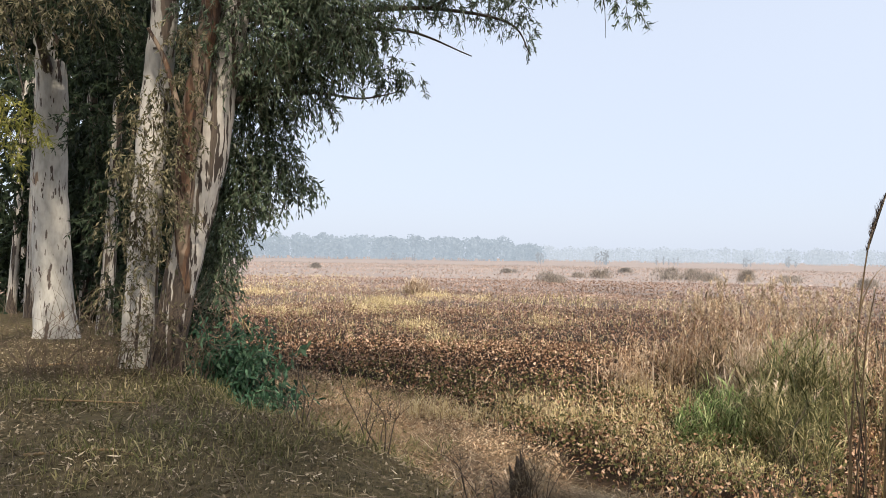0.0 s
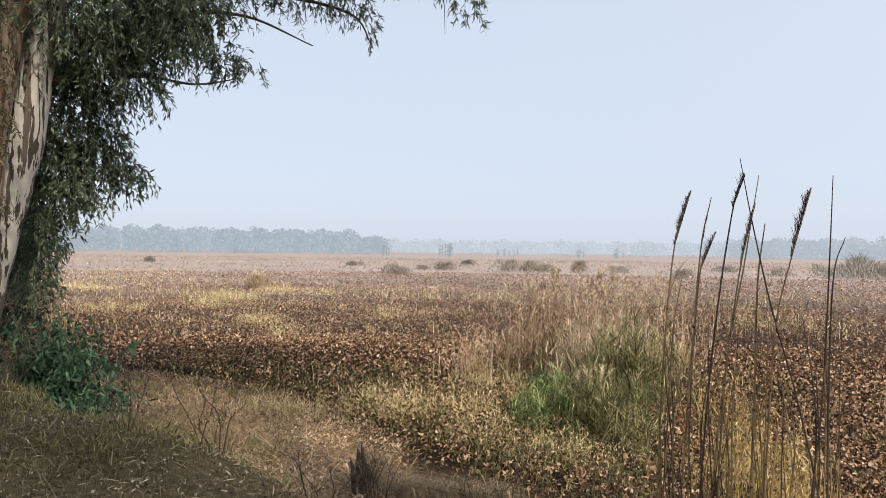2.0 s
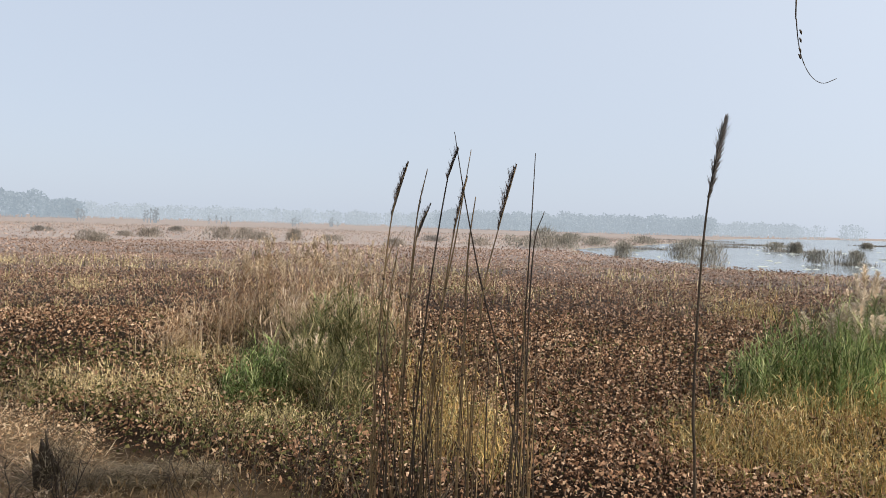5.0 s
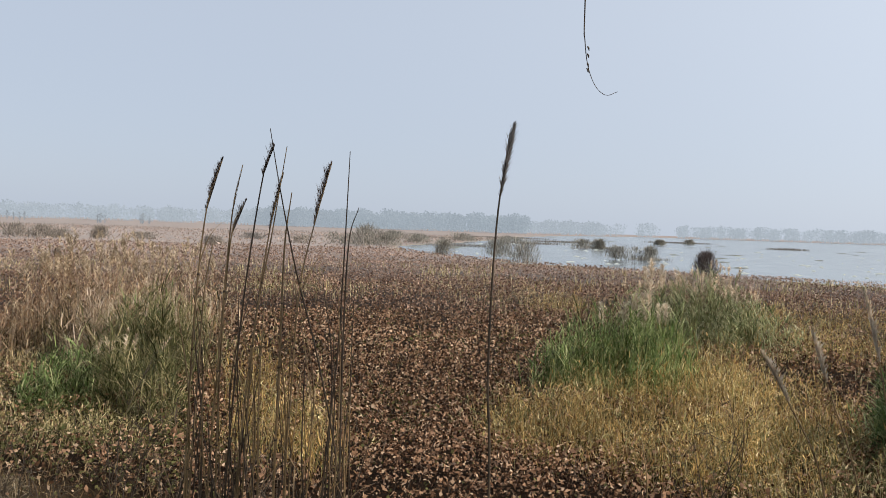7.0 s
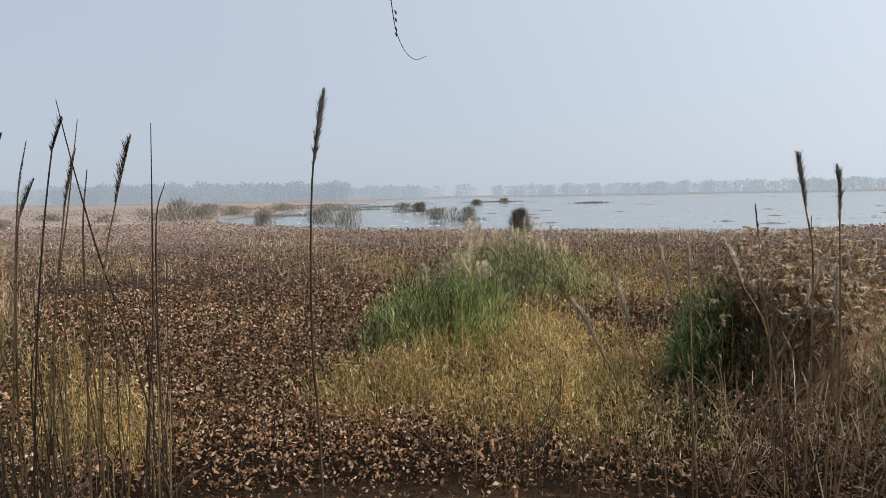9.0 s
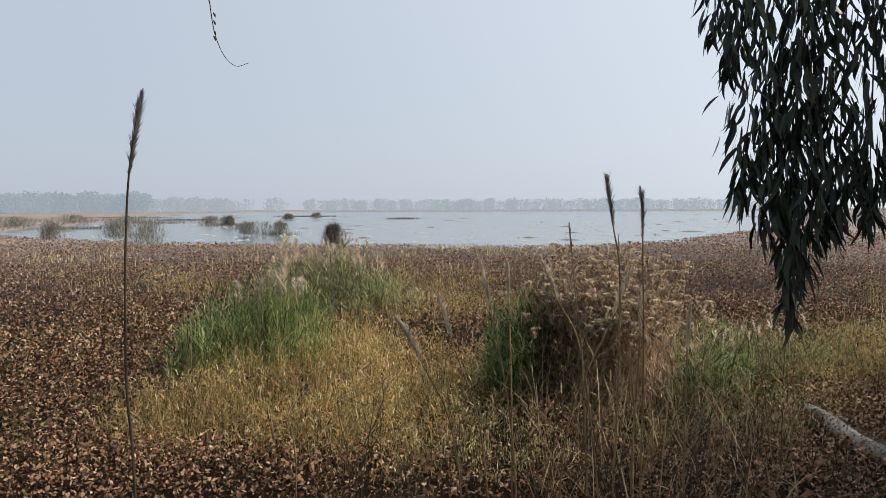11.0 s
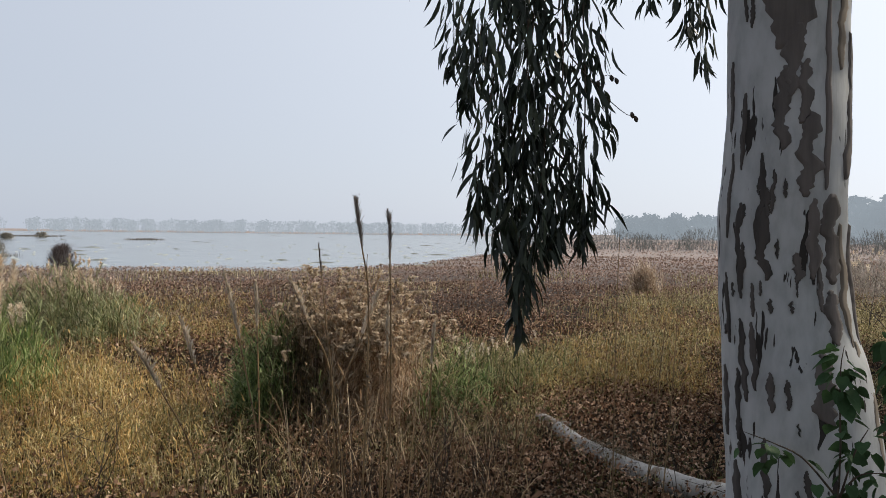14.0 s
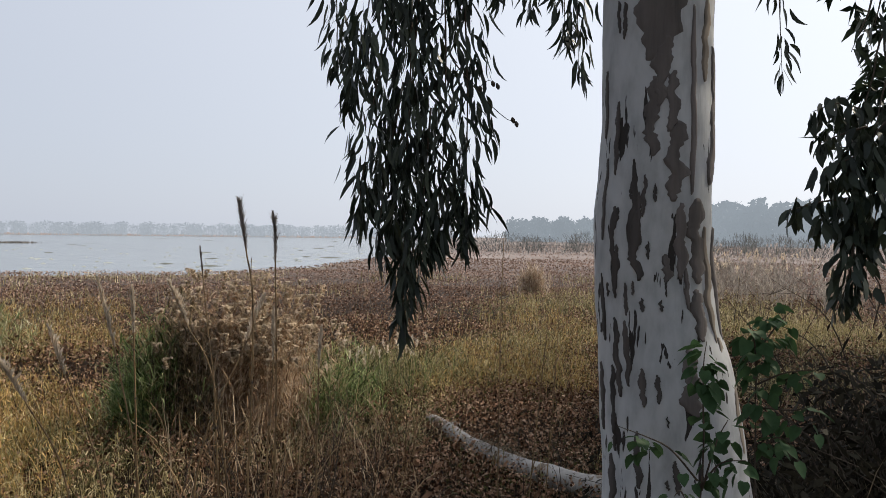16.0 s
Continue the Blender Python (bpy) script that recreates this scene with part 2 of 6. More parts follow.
# ---- mesh building ----
class Geo:
    """Collects vertices, quads and triangles for one mesh."""

    def __init__(self):
        self.v, self.q, self.t, self.n = [], [], [], 0

    def add(self, v, q=None, t=None):
        v = np.asarray(v, float).reshape(-1, 3)
        if q is not None and len(q):
            self.q.append(np.asarray(q, int).reshape(-1, 4) + self.n)
        if t is not None and len(t):
            self.t.append(np.asarray(t, int).reshape(-1, 3) + self.n)
        self.v.append(v)
        self.n += len(v)
        return self

    def mesh(self, name, origin=(0, 0, 0), smooth=False):
        v = np.concatenate(self.v) - np.asarray(origin, float)
        q = np.concatenate(self.q) if self.q else np.zeros((0, 4), int)
        t = np.concatenate(self.t) if self.t else np.zeros((0, 3), int)
        me = bpy.data.meshes.new(name)
        me.vertices.add(len(v))
        me.vertices.foreach_set("co", v.ravel())
        loops = np.concatenate([q.ravel(), t.ravel()])
        me.loops.add(len(loops))
        me.loops.foreach_set("vertex_index", loops.astype(np.int32))
        me.polygons.add(len(q) + len(t))
        starts = np.concatenate([np.arange(len(q)) * 4, len(q) * 4 + np.arange(len(t)) * 3])
        me.polygons.foreach_set("loop_start", starts.astype(np.int32))
        if smooth:
            me.polygons.foreach_set("use_smooth", np.ones(len(q) + len(t), bool))
        me.update(calc_edges=True)
        me.validate()
        return me


BASE = {}


def thing(name, at, label, category, group=""):
    ob = new(name)
    ob.location = at
    ob.empty_display_size = .1
    BASE[ob] = Vector(at)
    return tagged(ob, label, category, group)


def part(name, geo, material, parent, label="", smooth=False, kind=""):
    """One mesh of its own under a thing or under a part; geo is in world metres."""
    ob = new(name, geo.mesh(name, BASE[parent], smooth))
    ob.data.materials.append(material)
    ob.parent = parent
    BASE[ob] = BASE[parent]
    return tagged(ob, label, kind=kind)


def stuff(name, geo, material, label, category):
    ob = new(name, geo.mesh(name))
    ob.data.materials.append(material)
    return tagged(ob, label, category, kind="stuff")


def unit(v):
    return v / np.maximum(np.linalg.norm(v, axis=-1, keepdims=True), 1e-9)


def curve_points(pts, n):
    """A smooth line of n points through pts (Catmull-Rom)."""
    p = np.asarray(pts, float)
    if len(p) == 2:
        return p[0] + (p[1] - p[0]) * np.linspace(0, 1, n)[:, None]
    e = np.vstack([2 * p[0] - p[1], p, 2 * p[-1] - p[-2]])
    out = []
    for s in np.linspace(0, len(p) - 1, n):
        i = min(int(s), len(p) - 2)
        t = s - i
        a, b, c, d = e[i:i + 4]
        out.append(.5 * (2 * b + (c - a) * t + (2 * a - 5 * b + 4 * c - d) * t * t + (3 * b - a - 3 * c + d) * t ** 3))
    return np.array(out)


def tube(geo, pts, radii, sides=8, n=None, rough=0.0, freq=3.0):
    """A round, tapered, slightly uneven limb through pts."""
    n = n or max(4, len(pts) * 2)
    c = curve_points(pts, n)
    r = np.interp(np.linspace(0, 1, n), np.linspace(0, 1, len(radii)), radii)
    d = unit(np.gradient(c, axis=0))
    ref = np.where(np.abs(d[:, 2:3]) > .9, [[1., 0, 0]], [[0, 0, 1.]])
    u = unit(np.cross(d, ref))
    w = np.cross(d, u)
    a = np.linspace(0, 2 * np.pi, sides, endpoint=False)
    ring = u[:, None] * np.cos(a)[:, None] + w[:, None] * np.sin(a)[:, None]
    rad = r[:, None] * np.ones(sides)
    if rough:
        for i in range(n):
            for j in range(sides):
                q = c[i] + ring[i, j] * r[i]
                rad[i, j] *= 1 + rough * noise.noise(Vector(q * freq)) + rough * .5 * noise.noise(Vector(q * freq * 2.7))
    v = (c[:, None] + ring * rad[..., None]).reshape(-1, 3)
    k = np.arange(n * sides).reshape(n, sides)
    q = np.stack([k[:-1], np.roll(k, -1, 1)[:-1], np.roll(k, -1, 1)[1:], k[1:]], -1).reshape(-1, 4)
    v = np.vstack([v, c[:1], c[-1:]])
    m = n * sides
    t = [(m, (j + 1) % sides, j) for j in range(sides)] + [(m + 1, (n - 1) * sides + j, (n - 1) * sides + (j + 1) % sides) for j in range(sides)]
    return geo.add(v, q, t)


def blades(geo, P, L, W, lean, droop, az=None, segs=3, power=.8):
    """Grass and reed blades from the points P: lean at the foot, droop added towards the tip (radians)."""
    P = np.asarray(P, float)
    n = len(P)
    L, W, lean, droop = (np.broadcast_to(np.asarray(a, float), n) for a in (L, W, lean, droop))
    az = rng.uniform(0, 2 * np.pi, n) if az is None else np.broadcast_to(az, n)
    h = np.stack([np.cos(az), np.sin(az), 0 * az], -1)
    tw = az + np.pi / 2 + rng.normal(0, .7, n)
    side = np.stack([np.cos(tw), np.sin(tw), 0 * tw], -1)
    c = P.copy()
    rows = []
    for i in range(segs):
        s = i / segs
        rows.append((c.copy(), W * (1 - s) ** power * (.55 if i == 0 else 1)))
        th = lean + droop * ((i + .5) / segs) ** 1.4
        c = c + (L / segs)[:, None] * (np.sin(th)[:, None] * h + np.cos(th)[:, None] * np.array([0, 0, 1.]))
    v = np.empty((n, 2 * segs + 1, 3))
    for i, (cc, w) in enumerate(rows):
        v[:, 2 * i], v[:, 2 * i + 1] = cc - side * w[:, None] / 2, cc + side * w[:, None] / 2
    v[:, -1] = c
    k = np.arange(n)[:, None] * (2 * segs + 1)
    q = np.concatenate([k + [2 * i, 2 * i + 1, 2 * i + 3, 2 * i + 2] for i in range(segs - 1)]) if segs > 1 else None
    t = k + [2 * segs - 2, 2 * segs - 1, 2 * segs]
    return geo.add(v, q, t)


def leaves(geo, P, D, L, W, curl=.25, plain=False):
    """Narrow leaves from P along D, bowed to one side, widest a third of the way; plain: one folded face each."""
    n = len(P)
    L, W = np.broadcast_to(L, n)[:, None], np.broadcast_to(W, n)[:, None]
    D = unit(D)
    side = unit(np.cross(D, rng.normal(size=(n, 3))))
    up = np.cross(D, side)
    b = (rng.uniform(-1, 1, (n, 1)) * curl) * L
    def at(s, w):
        return P + D * L * s + (up * .6 + side * .8) * b * s * s + side * W * w
    fold = up * W * .25
    if plain:
        v = np.stack([at(0, 0), at(.42, .58) + fold, at(1, 0), at(.36, -.58) + fold], 1)
        return geo.add(v, np.arange(n)[:, None] * 4 + np.arange(4))
    v = np.stack([at(0, 0), at(.3, -.5) + fold, at(.3, .5) + fold, at(.68, -.36) + fold, at(.68, .36) + fold, at(1, 0)], 1)
    k = np.arange(n)[:, None] * 6
    return geo.add(v, k + [1, 2, 4, 3], np.concatenate([k + [0, 2, 1], k + [3, 4, 5]]))


def broad_leaves(geo, P, D, L):
    """Heart-shaped leaves, folded a little along the rib."""
    n = len(P)
    L = np.broadcast_to(L, n)[:, None]
    D = unit(D)
    side = unit(np.cross(D, np.array([0, 0, 1.]) + rng.normal(0, .35, (n, 3))))
    up = np.cross(side, D)
    prof = [(.0, .0), (-.06, .26), (.18, .44), (.48, .40), (.78, .2), (1.0, 0)]
    mid = [P + D * L * s - up * L * .12 * s * s for s in (0, .5, 1)]
    row = []
    for sgn in (-1, 1):
        for s, w in prof[1:-1]:
            row.append(P + D * L * s + side * L * w * sgn * .95 + up * L * (w * .22 - .12 * s * s))
    v = np.stack([mid[0], mid[1], mid[2]] + row, 1)
    k = np.arange(n)[:, None] * 11
    t = []
    for o, fl in ((3, 0), (7, 1)):
        for a, b_, c in ((0, o, o + 1), (0, o + 1, 1), (1, o + 1, o + 2), (1, o + 2, o + 3), (1, o + 3, 2)):
            t.append(k + ([a, b_, c] if fl else [a, c, b_]))
    return geo.add(v, None, np.concatenate(t))


def crumpled(geo, P, R, rim=6, sag=.9):
    """Withered lotus leaves: a round leaf collapsed round its stalk, its rim hanging in folds."""
    n = len(P)
    R = np.broadcast_to(R, n)[:, None]
    a = np.linspace(0, 2 * np.pi, rim, endpoint=False) + rng.uniform(0, 6.28, (n, 1)) + rng.normal(0, .25, (n, rim))
    rad = R * rng.uniform(.35, 1.05, (n, rim))
    drop = R * rng.uniform(-.25, sag, (n, rim))
    tilt = rng.normal(0, .8, (n, 2, 1))
    turn, thin = rng.uniform(0, 6.28, (n, 1)), rng.uniform(.25, .95, (n, 1))
    p, q = rad * np.cos(a), rad * np.sin(a) * thin
    x, y = p * np.cos(turn) - q * np.sin(turn), p * np.sin(turn) + q * np.cos(turn)
    z = -drop + tilt[:, 0] * x + tilt[:, 1] * y
    v = np.concatenate([P[:, None], P[:, None] + np.stack([x, y, z], -1)], 1)
    k = np.arange(n)[:, None] * (rim + 1)
    t = np.concatenate([k + [0, 1 + j, 1 + (j + 1) % rim] for j in range(rim)])
    return geo.add(v, None, t)


def sickles(geo, P, D, L, W, bow=.3):
    """Long gum leaves curved like a sickle, in five cross-sections."""
    n = len(P)
    L, W = np.broadcast_to(L, n)[:, None], np.broadcast_to(W, n)[:, None]
    D = unit(D)
    side = unit(np.cross(D, rng.normal(size=(n, 3))))
    up = np.cross(D, side)
    b = rng.choice([-1, 1], (n, 1)) * rng.uniform(.3, 1, (n, 1)) * bow * L
    row = [P]
    for f, w in ((.15, .36), (.38, .5), (.62, .42), (.84, .2)):
        c = P + D * L * f + side * b * (f - 1) * f * 2 + up * b * .5 * f * f
        row += [c - side * W * w, c + side * W * w + up * W * .2]
    row.append(P + D * L + up * b * .5)
    v = np.stack(row, 1)
    k = np.arange(n)[:, None] * 10
    return geo.add(v, np.concatenate([k + [i, i + 1, i + 3, i + 2] for i in (1, 3, 5)]), np.concatenate([k + [0, 2, 1], k + [7, 8, 9]]))


def chips(geo, P, R):
    """Small crumpled scraps of dead leaf: each a face folded along its length, lying any way."""
    n = len(P)
    R = np.broadcast_to(R, n)[:, None]
    a = unit(rng.normal(size=(n, 3)) * np.array([1, 1, .75]))
    b = unit(np.cross(a, rng.normal(size=(n, 3))))
    c = np.cross(a, b)
    l, w, f = R * rng.uniform(.6, 1.25, (n, 1)), R * rng.uniform(.3, .8, (n, 1)), R * rng.uniform(-.1, .7, (n, 1))
    v = np.stack([P - a * l, P + b * w + c * f, P + a * l * rng.uniform(.6, 1.1, (n, 1)), P - b * w * rng.uniform(.5, 1.2, (n, 1)) + c * f], 1)
    return geo.add(v, np.arange(n)[:, None] * 4 + np.arange(4))


def sprays(leaf_geo, twig_geo, clusters, per, L, W, drop=.5, reach=.36):
    """Hanging gum foliage: in each ball (x, y, z, radius) twigs that droop, leaves strung along them."""
    for x, y, z, R in clusters:
        nt_ = max(3, int(per * R * R / 12))
        c = np.array([x, y, z])
        st = c + unit(rng.normal(size=(nt_, 3))) * R * rng.uniform(.1, 1, (nt_, 1)) ** .6 * np.array([1, 1, .85])
        d = unit(unit(st - c) * .6 + rng.normal(0, .35, (nt_, 3)) + np.array([0, 0, -drop]))
        ln = reach * rng.uniform(.5, 1.2, nt_) * (.6 + .4 * R)
        s = np.sort(rng.uniform(.05, 1, (nt_, 12)), 1)
        g = np.array([0, 0, -1.])
        pos = st[:, None] + (d[:, None] * s[..., None] + g * (.35 * s * s)[..., None]) * ln[:, None, None]
        ld = unit(d[:, None] * .5 + rng.normal(0, .55, pos.shape) + g * (.2 + drop * .6))
        m = nt_ * 12
        leaves(leaf_geo, pos.reshape(-1, 3), ld.reshape(-1, 3), L * rng.uniform(.6, 1.15, m), W * rng.uniform(.7, 1.2, m), .25, True)
        if twig_geo is not None:
            e = st + (d + g * .35) * ln[:, None]
            sd = unit(np.cross(d, rng.normal(size=(nt_, 3)))) * .0035
            k = np.arange(nt_)[:, None] * 4
            twig_geo.add(np.stack([st - sd, st + sd, e + sd * .4, e - sd * .4], 1), k + [0, 1, 2, 3])


def polar(az, r):
    return r * np.sin(np.radians(az)), r * np.cos(np.radians(az))


def smooth(a, b, x):
    t = np.clip((x - a) / (b - a), 0, 1)
    return t * t * (3 - 2 * t)


def wave(x, y, s, seed=0.0):
    """Cheap smooth noise in the plan, about -1 to 1."""
    x, y = x / s + seed, y / s - seed
    return (np.sin(x * 1.7 + 1.3 * np.sin(y * 1.1 + seed)) + np.sin(y * 2.1 + 1.7 * np.sin(x * .9)) + np.sin((x + y) * 1.3 + seed * 2)) / 3


# ---- the lie of the land: a low bank under the camera, the marsh, the lake ----
def toe(az):
    """Distance from the camera at which the bank runs out into the marsh."""
    return np.interp(az, [-180, -60, -40, -30, -24, -20, -15.6, -10, -5, 0, 5, 27, 50, 79, 112, 125, 140, 180],
                     [80, 80, 60, 30, 18.5, 13.2, 10.8, 9.9, 8.8, 7.7, 6.8, 5.6, 5.1, 5.1, 5.4, 6.5, 10, 60])


def lotus_from(az):
    return np.interp(az, [-40, -24, -20, -14, -10, -7, 0, 4, 10, 30, 118, 128], [60, 30, 22, 17, 15.5, 14.3, 12.3, 10.6, 8.4, 6.0, 6.0, 9])


def shore(az):
    return np.interp(az, [40, 43, 46, 50, 53, 58, 62.7, 66, 78, 84, 90, 93, 96.3, 98, 100], [160, 81, 70, 61, 57, 54, 51.5, 49.5, 47.3, 49, 59, 75, 98, 170, 900])


def far_shore(az):
    return np.interp(az, [40, 43, 47, 50, 55, 60, 95, 98, 100], [100, 100, 130, 190, 480, 755, 755, 640, 400])


def wet(x, y):
    """1 out on the lake, 0 on land."""
    r, az = np.hypot(x, y), np.degrees(np.arctan2(x, y))
    e = r * .03
    w = wave(x, y, 4.0, 2.0) * 1.2
    return smooth(-e, e, r - shore(az) + w) * (1 - smooth(-e, e, r - far_shore(az))) * ((az > 40) & (az < 100))


def ground_z(x, y):
    r, az = np.hypot(x, y), np.degrees(np.arctan2(x, y))
    t = toe(az)
    bank = 1 - smooth(t - 3.6, t, r)
    z = .92 * bank + .05 * wave(x, y, 1.3) * bank + .03 * wave(x, y, .5, 3) * bank
    z = z + .015 * wave(x, y, .8, 5.0) * (r < 60)
    return z - .18 * wet(x, y)


def ground_sheet():
    rs = np.concatenate([[.05], np.geomspace(.4, 20, 90), np.geomspace(20.6, 130, 110), np.geomspace(136, 4500, 60)])
    azs = np.concatenate([np.arange(-180, -45, 5.), np.arange(-45, 140, 1.), np.arange(140, 180.1, 5.)])
    R, A = np.meshgrid(rs, azs, indexing="ij")
    X, Y = polar(A, R)
    n, m = X.shape
    k = np.arange(n * m).reshape(n, m)
    g = Geo().add(np.stack([X, Y, ground_z(X, Y)], -1), np.stack([k[:-1, :-1], k[1:, :-1], k[1:, 1:], k[:-1, 1:]], -1).reshape(-1, 4))
    me = g.mesh("ground", smooth=True)
    bank = np.clip(1 - smooth(toe(A) - 2.6, toe(A) + .8, R + .7 * wave(X, Y, .9, 2.0)), 0, 1)
    straw = (1 - smooth(lotus_from(A) - 1.5, lotus_from(A) + .5, R)) * (1 - bank)
    # share of the pale haze colour, rising with distance
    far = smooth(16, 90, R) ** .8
    mud = smooth(.02, .6, wet(X, Y)) + .8 * np.exp(-((R - shore(A) + 1.0) / 2.2) ** 2) * ((A > 42) & (A < 98))
    for nm, val in (("bank", bank), ("straw", straw), ("far", far), ("mud", np.clip(mud, 0, 1))):
        me.attributes.new(nm, "FLOAT", "POINT").data.foreach_set("value", val.ravel().astype(np.float32))
    return me


def ground_mat():
    m, n, l, b = node_mat("marsh_ground")
    def attr(nm):
        a = n.new("ShaderNodeAttribute")
        a.attribute_name = nm
        return a.outputs["Fac"]
    def two(scale, a, c, stretch=(1, 1, 1)):
        t = noise_tex(n, l, scale, 7, obj_coords(n, l, stretch), .65)
        r = ramp(n, [(.32, a), (.68, c)])
        l.new(t.outputs[0], r.inputs[0])
        return r.outputs[0], t
    marsh, t1 = two(55, (.005, .0035, .0023), (.032, .02, .013))
    bank, _ = two(14, (.05, .043, .024), (.17, .135, .08))
    straw, _ = two(9, (.10, .065, .04), (.27, .19, .115))
    # far tone carries haze in the base colour
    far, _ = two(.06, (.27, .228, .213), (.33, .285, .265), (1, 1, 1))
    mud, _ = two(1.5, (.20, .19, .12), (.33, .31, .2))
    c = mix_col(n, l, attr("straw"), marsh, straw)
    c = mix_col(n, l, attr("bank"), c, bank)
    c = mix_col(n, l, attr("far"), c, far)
    c = mix_col(n, l, attr("mud"), c, mud)
    l.new(c, b.inputs["Base Color"])
    b.inputs["Roughness"].default_value = .95
    b.inputs["Specular IOR Level"].default_value = .05
    bp = n.new("ShaderNodeBump")
    bp.inputs["Strength"].default_value, bp.inputs["Distance"].default_value = .6, .05
    l.new(t1.outputs[0], bp.inputs["Height"])
    l.new(bp.outputs[0], b.inputs["Normal"])
    return m


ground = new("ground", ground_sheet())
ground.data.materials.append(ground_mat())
tagged(ground, "low earth bank running down into a dried lotus marsh", "ground", kind="structure")


def lake():
    A, S = np.meshgrid(np.arange(40, 100.1, .5), np.linspace(0, 1, 40), indexing="ij")
    r0, r1 = shore(A) - 5, far_shore(A) + 12
    r0 = np.minimum(r0, r1 - 1)
    X, Y = polar(A, r0 * (r1 / r0) ** S)
    n, m = X.shape
    k = np.arange(n * m).reshape(n, m)
    g = Geo().add(np.stack([X, Y, X * 0 - .06], -1), np.stack([k[:-1, :-1], k[:-1, 1:], k[1:, 1:], k[1:, :-1]], -1).reshape(-1, 4))
    m_, n_, l, b = node_mat("lake_water")
    t = noise_tex(n_, l, .35, 5, obj_coords(n_, l, (1, 1, 1)), .6)
    r = ramp(n_, [(.3, (.15, .175, .185)), (.7, (.19, .21, .215))])
    l.new(t.outputs[0], r.inputs[0])
    l.new(r.outputs[0], b.inputs["Base Color"])
    rr = ramp(n_, [(.3, (.14, .14, .14)), (.75, (.2, .2, .2))])
    l.new(t.outputs[0], rr.inputs[0])
    l.new(rr.outputs[0], b.inputs["Roughness"])
    w = noise_tex(n_, l, 2.2, 4, obj_coords(n_, l, (1, 1, 1)))
    bp = n_.new("ShaderNodeBump")
    bp.inputs["Strength"].default_value, bp.inputs["Distance"].default_value = .015, .03
    l.new(w.outputs[0], bp.inputs["Height"])
    l.new(bp.outputs[0], b.inputs["Normal"])
    ob = new("water", g.mesh("water", smooth=True))
    ob.data.materials.append(m_)
    return tagged(ob, "still pale grey lake water under haze", "water", kind="structure")


lake()


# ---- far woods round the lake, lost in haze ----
# haze as emission: the far woods glow pale blue-grey by themselves
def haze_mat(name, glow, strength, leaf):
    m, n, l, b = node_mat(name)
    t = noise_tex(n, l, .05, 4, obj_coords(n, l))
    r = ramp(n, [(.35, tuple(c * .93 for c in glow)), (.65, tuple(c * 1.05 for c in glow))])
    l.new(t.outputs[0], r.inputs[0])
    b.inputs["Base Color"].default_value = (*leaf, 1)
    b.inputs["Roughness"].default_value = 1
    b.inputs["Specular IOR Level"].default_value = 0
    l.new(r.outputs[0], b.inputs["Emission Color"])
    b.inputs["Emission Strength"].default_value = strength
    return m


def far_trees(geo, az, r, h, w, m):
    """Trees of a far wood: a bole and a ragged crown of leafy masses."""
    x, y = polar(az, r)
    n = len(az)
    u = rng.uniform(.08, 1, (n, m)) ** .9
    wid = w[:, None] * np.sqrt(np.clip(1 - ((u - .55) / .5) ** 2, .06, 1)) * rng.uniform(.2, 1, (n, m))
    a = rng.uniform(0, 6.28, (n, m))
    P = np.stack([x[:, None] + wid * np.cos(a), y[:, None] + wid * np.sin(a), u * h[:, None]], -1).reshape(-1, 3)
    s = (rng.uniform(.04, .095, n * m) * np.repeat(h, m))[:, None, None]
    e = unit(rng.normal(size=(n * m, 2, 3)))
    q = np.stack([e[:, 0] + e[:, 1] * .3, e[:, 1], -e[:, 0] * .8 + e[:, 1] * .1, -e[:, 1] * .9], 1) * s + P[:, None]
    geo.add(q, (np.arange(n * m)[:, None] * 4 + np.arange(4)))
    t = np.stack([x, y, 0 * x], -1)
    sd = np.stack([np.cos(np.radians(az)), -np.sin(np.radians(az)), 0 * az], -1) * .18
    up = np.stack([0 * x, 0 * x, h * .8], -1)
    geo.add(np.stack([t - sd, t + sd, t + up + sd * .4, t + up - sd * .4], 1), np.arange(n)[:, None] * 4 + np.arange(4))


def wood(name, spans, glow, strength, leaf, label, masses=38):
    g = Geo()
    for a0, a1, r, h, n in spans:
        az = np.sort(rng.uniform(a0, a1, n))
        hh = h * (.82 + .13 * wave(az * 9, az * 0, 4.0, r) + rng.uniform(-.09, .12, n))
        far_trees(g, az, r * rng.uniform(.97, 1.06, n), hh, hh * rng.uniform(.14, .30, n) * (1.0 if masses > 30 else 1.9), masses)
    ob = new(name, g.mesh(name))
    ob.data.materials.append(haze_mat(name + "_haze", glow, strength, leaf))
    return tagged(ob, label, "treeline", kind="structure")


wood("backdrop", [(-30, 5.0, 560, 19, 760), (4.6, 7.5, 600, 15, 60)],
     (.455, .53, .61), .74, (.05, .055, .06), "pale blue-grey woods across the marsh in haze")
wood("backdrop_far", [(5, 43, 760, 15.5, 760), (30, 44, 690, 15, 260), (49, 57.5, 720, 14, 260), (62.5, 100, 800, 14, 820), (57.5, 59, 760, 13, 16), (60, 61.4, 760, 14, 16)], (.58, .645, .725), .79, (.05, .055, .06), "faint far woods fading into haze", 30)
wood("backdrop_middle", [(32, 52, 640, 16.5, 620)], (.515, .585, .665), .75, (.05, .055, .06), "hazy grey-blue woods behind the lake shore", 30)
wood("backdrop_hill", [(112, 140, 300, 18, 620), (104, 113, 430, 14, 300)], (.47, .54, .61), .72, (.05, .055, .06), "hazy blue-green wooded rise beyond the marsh")
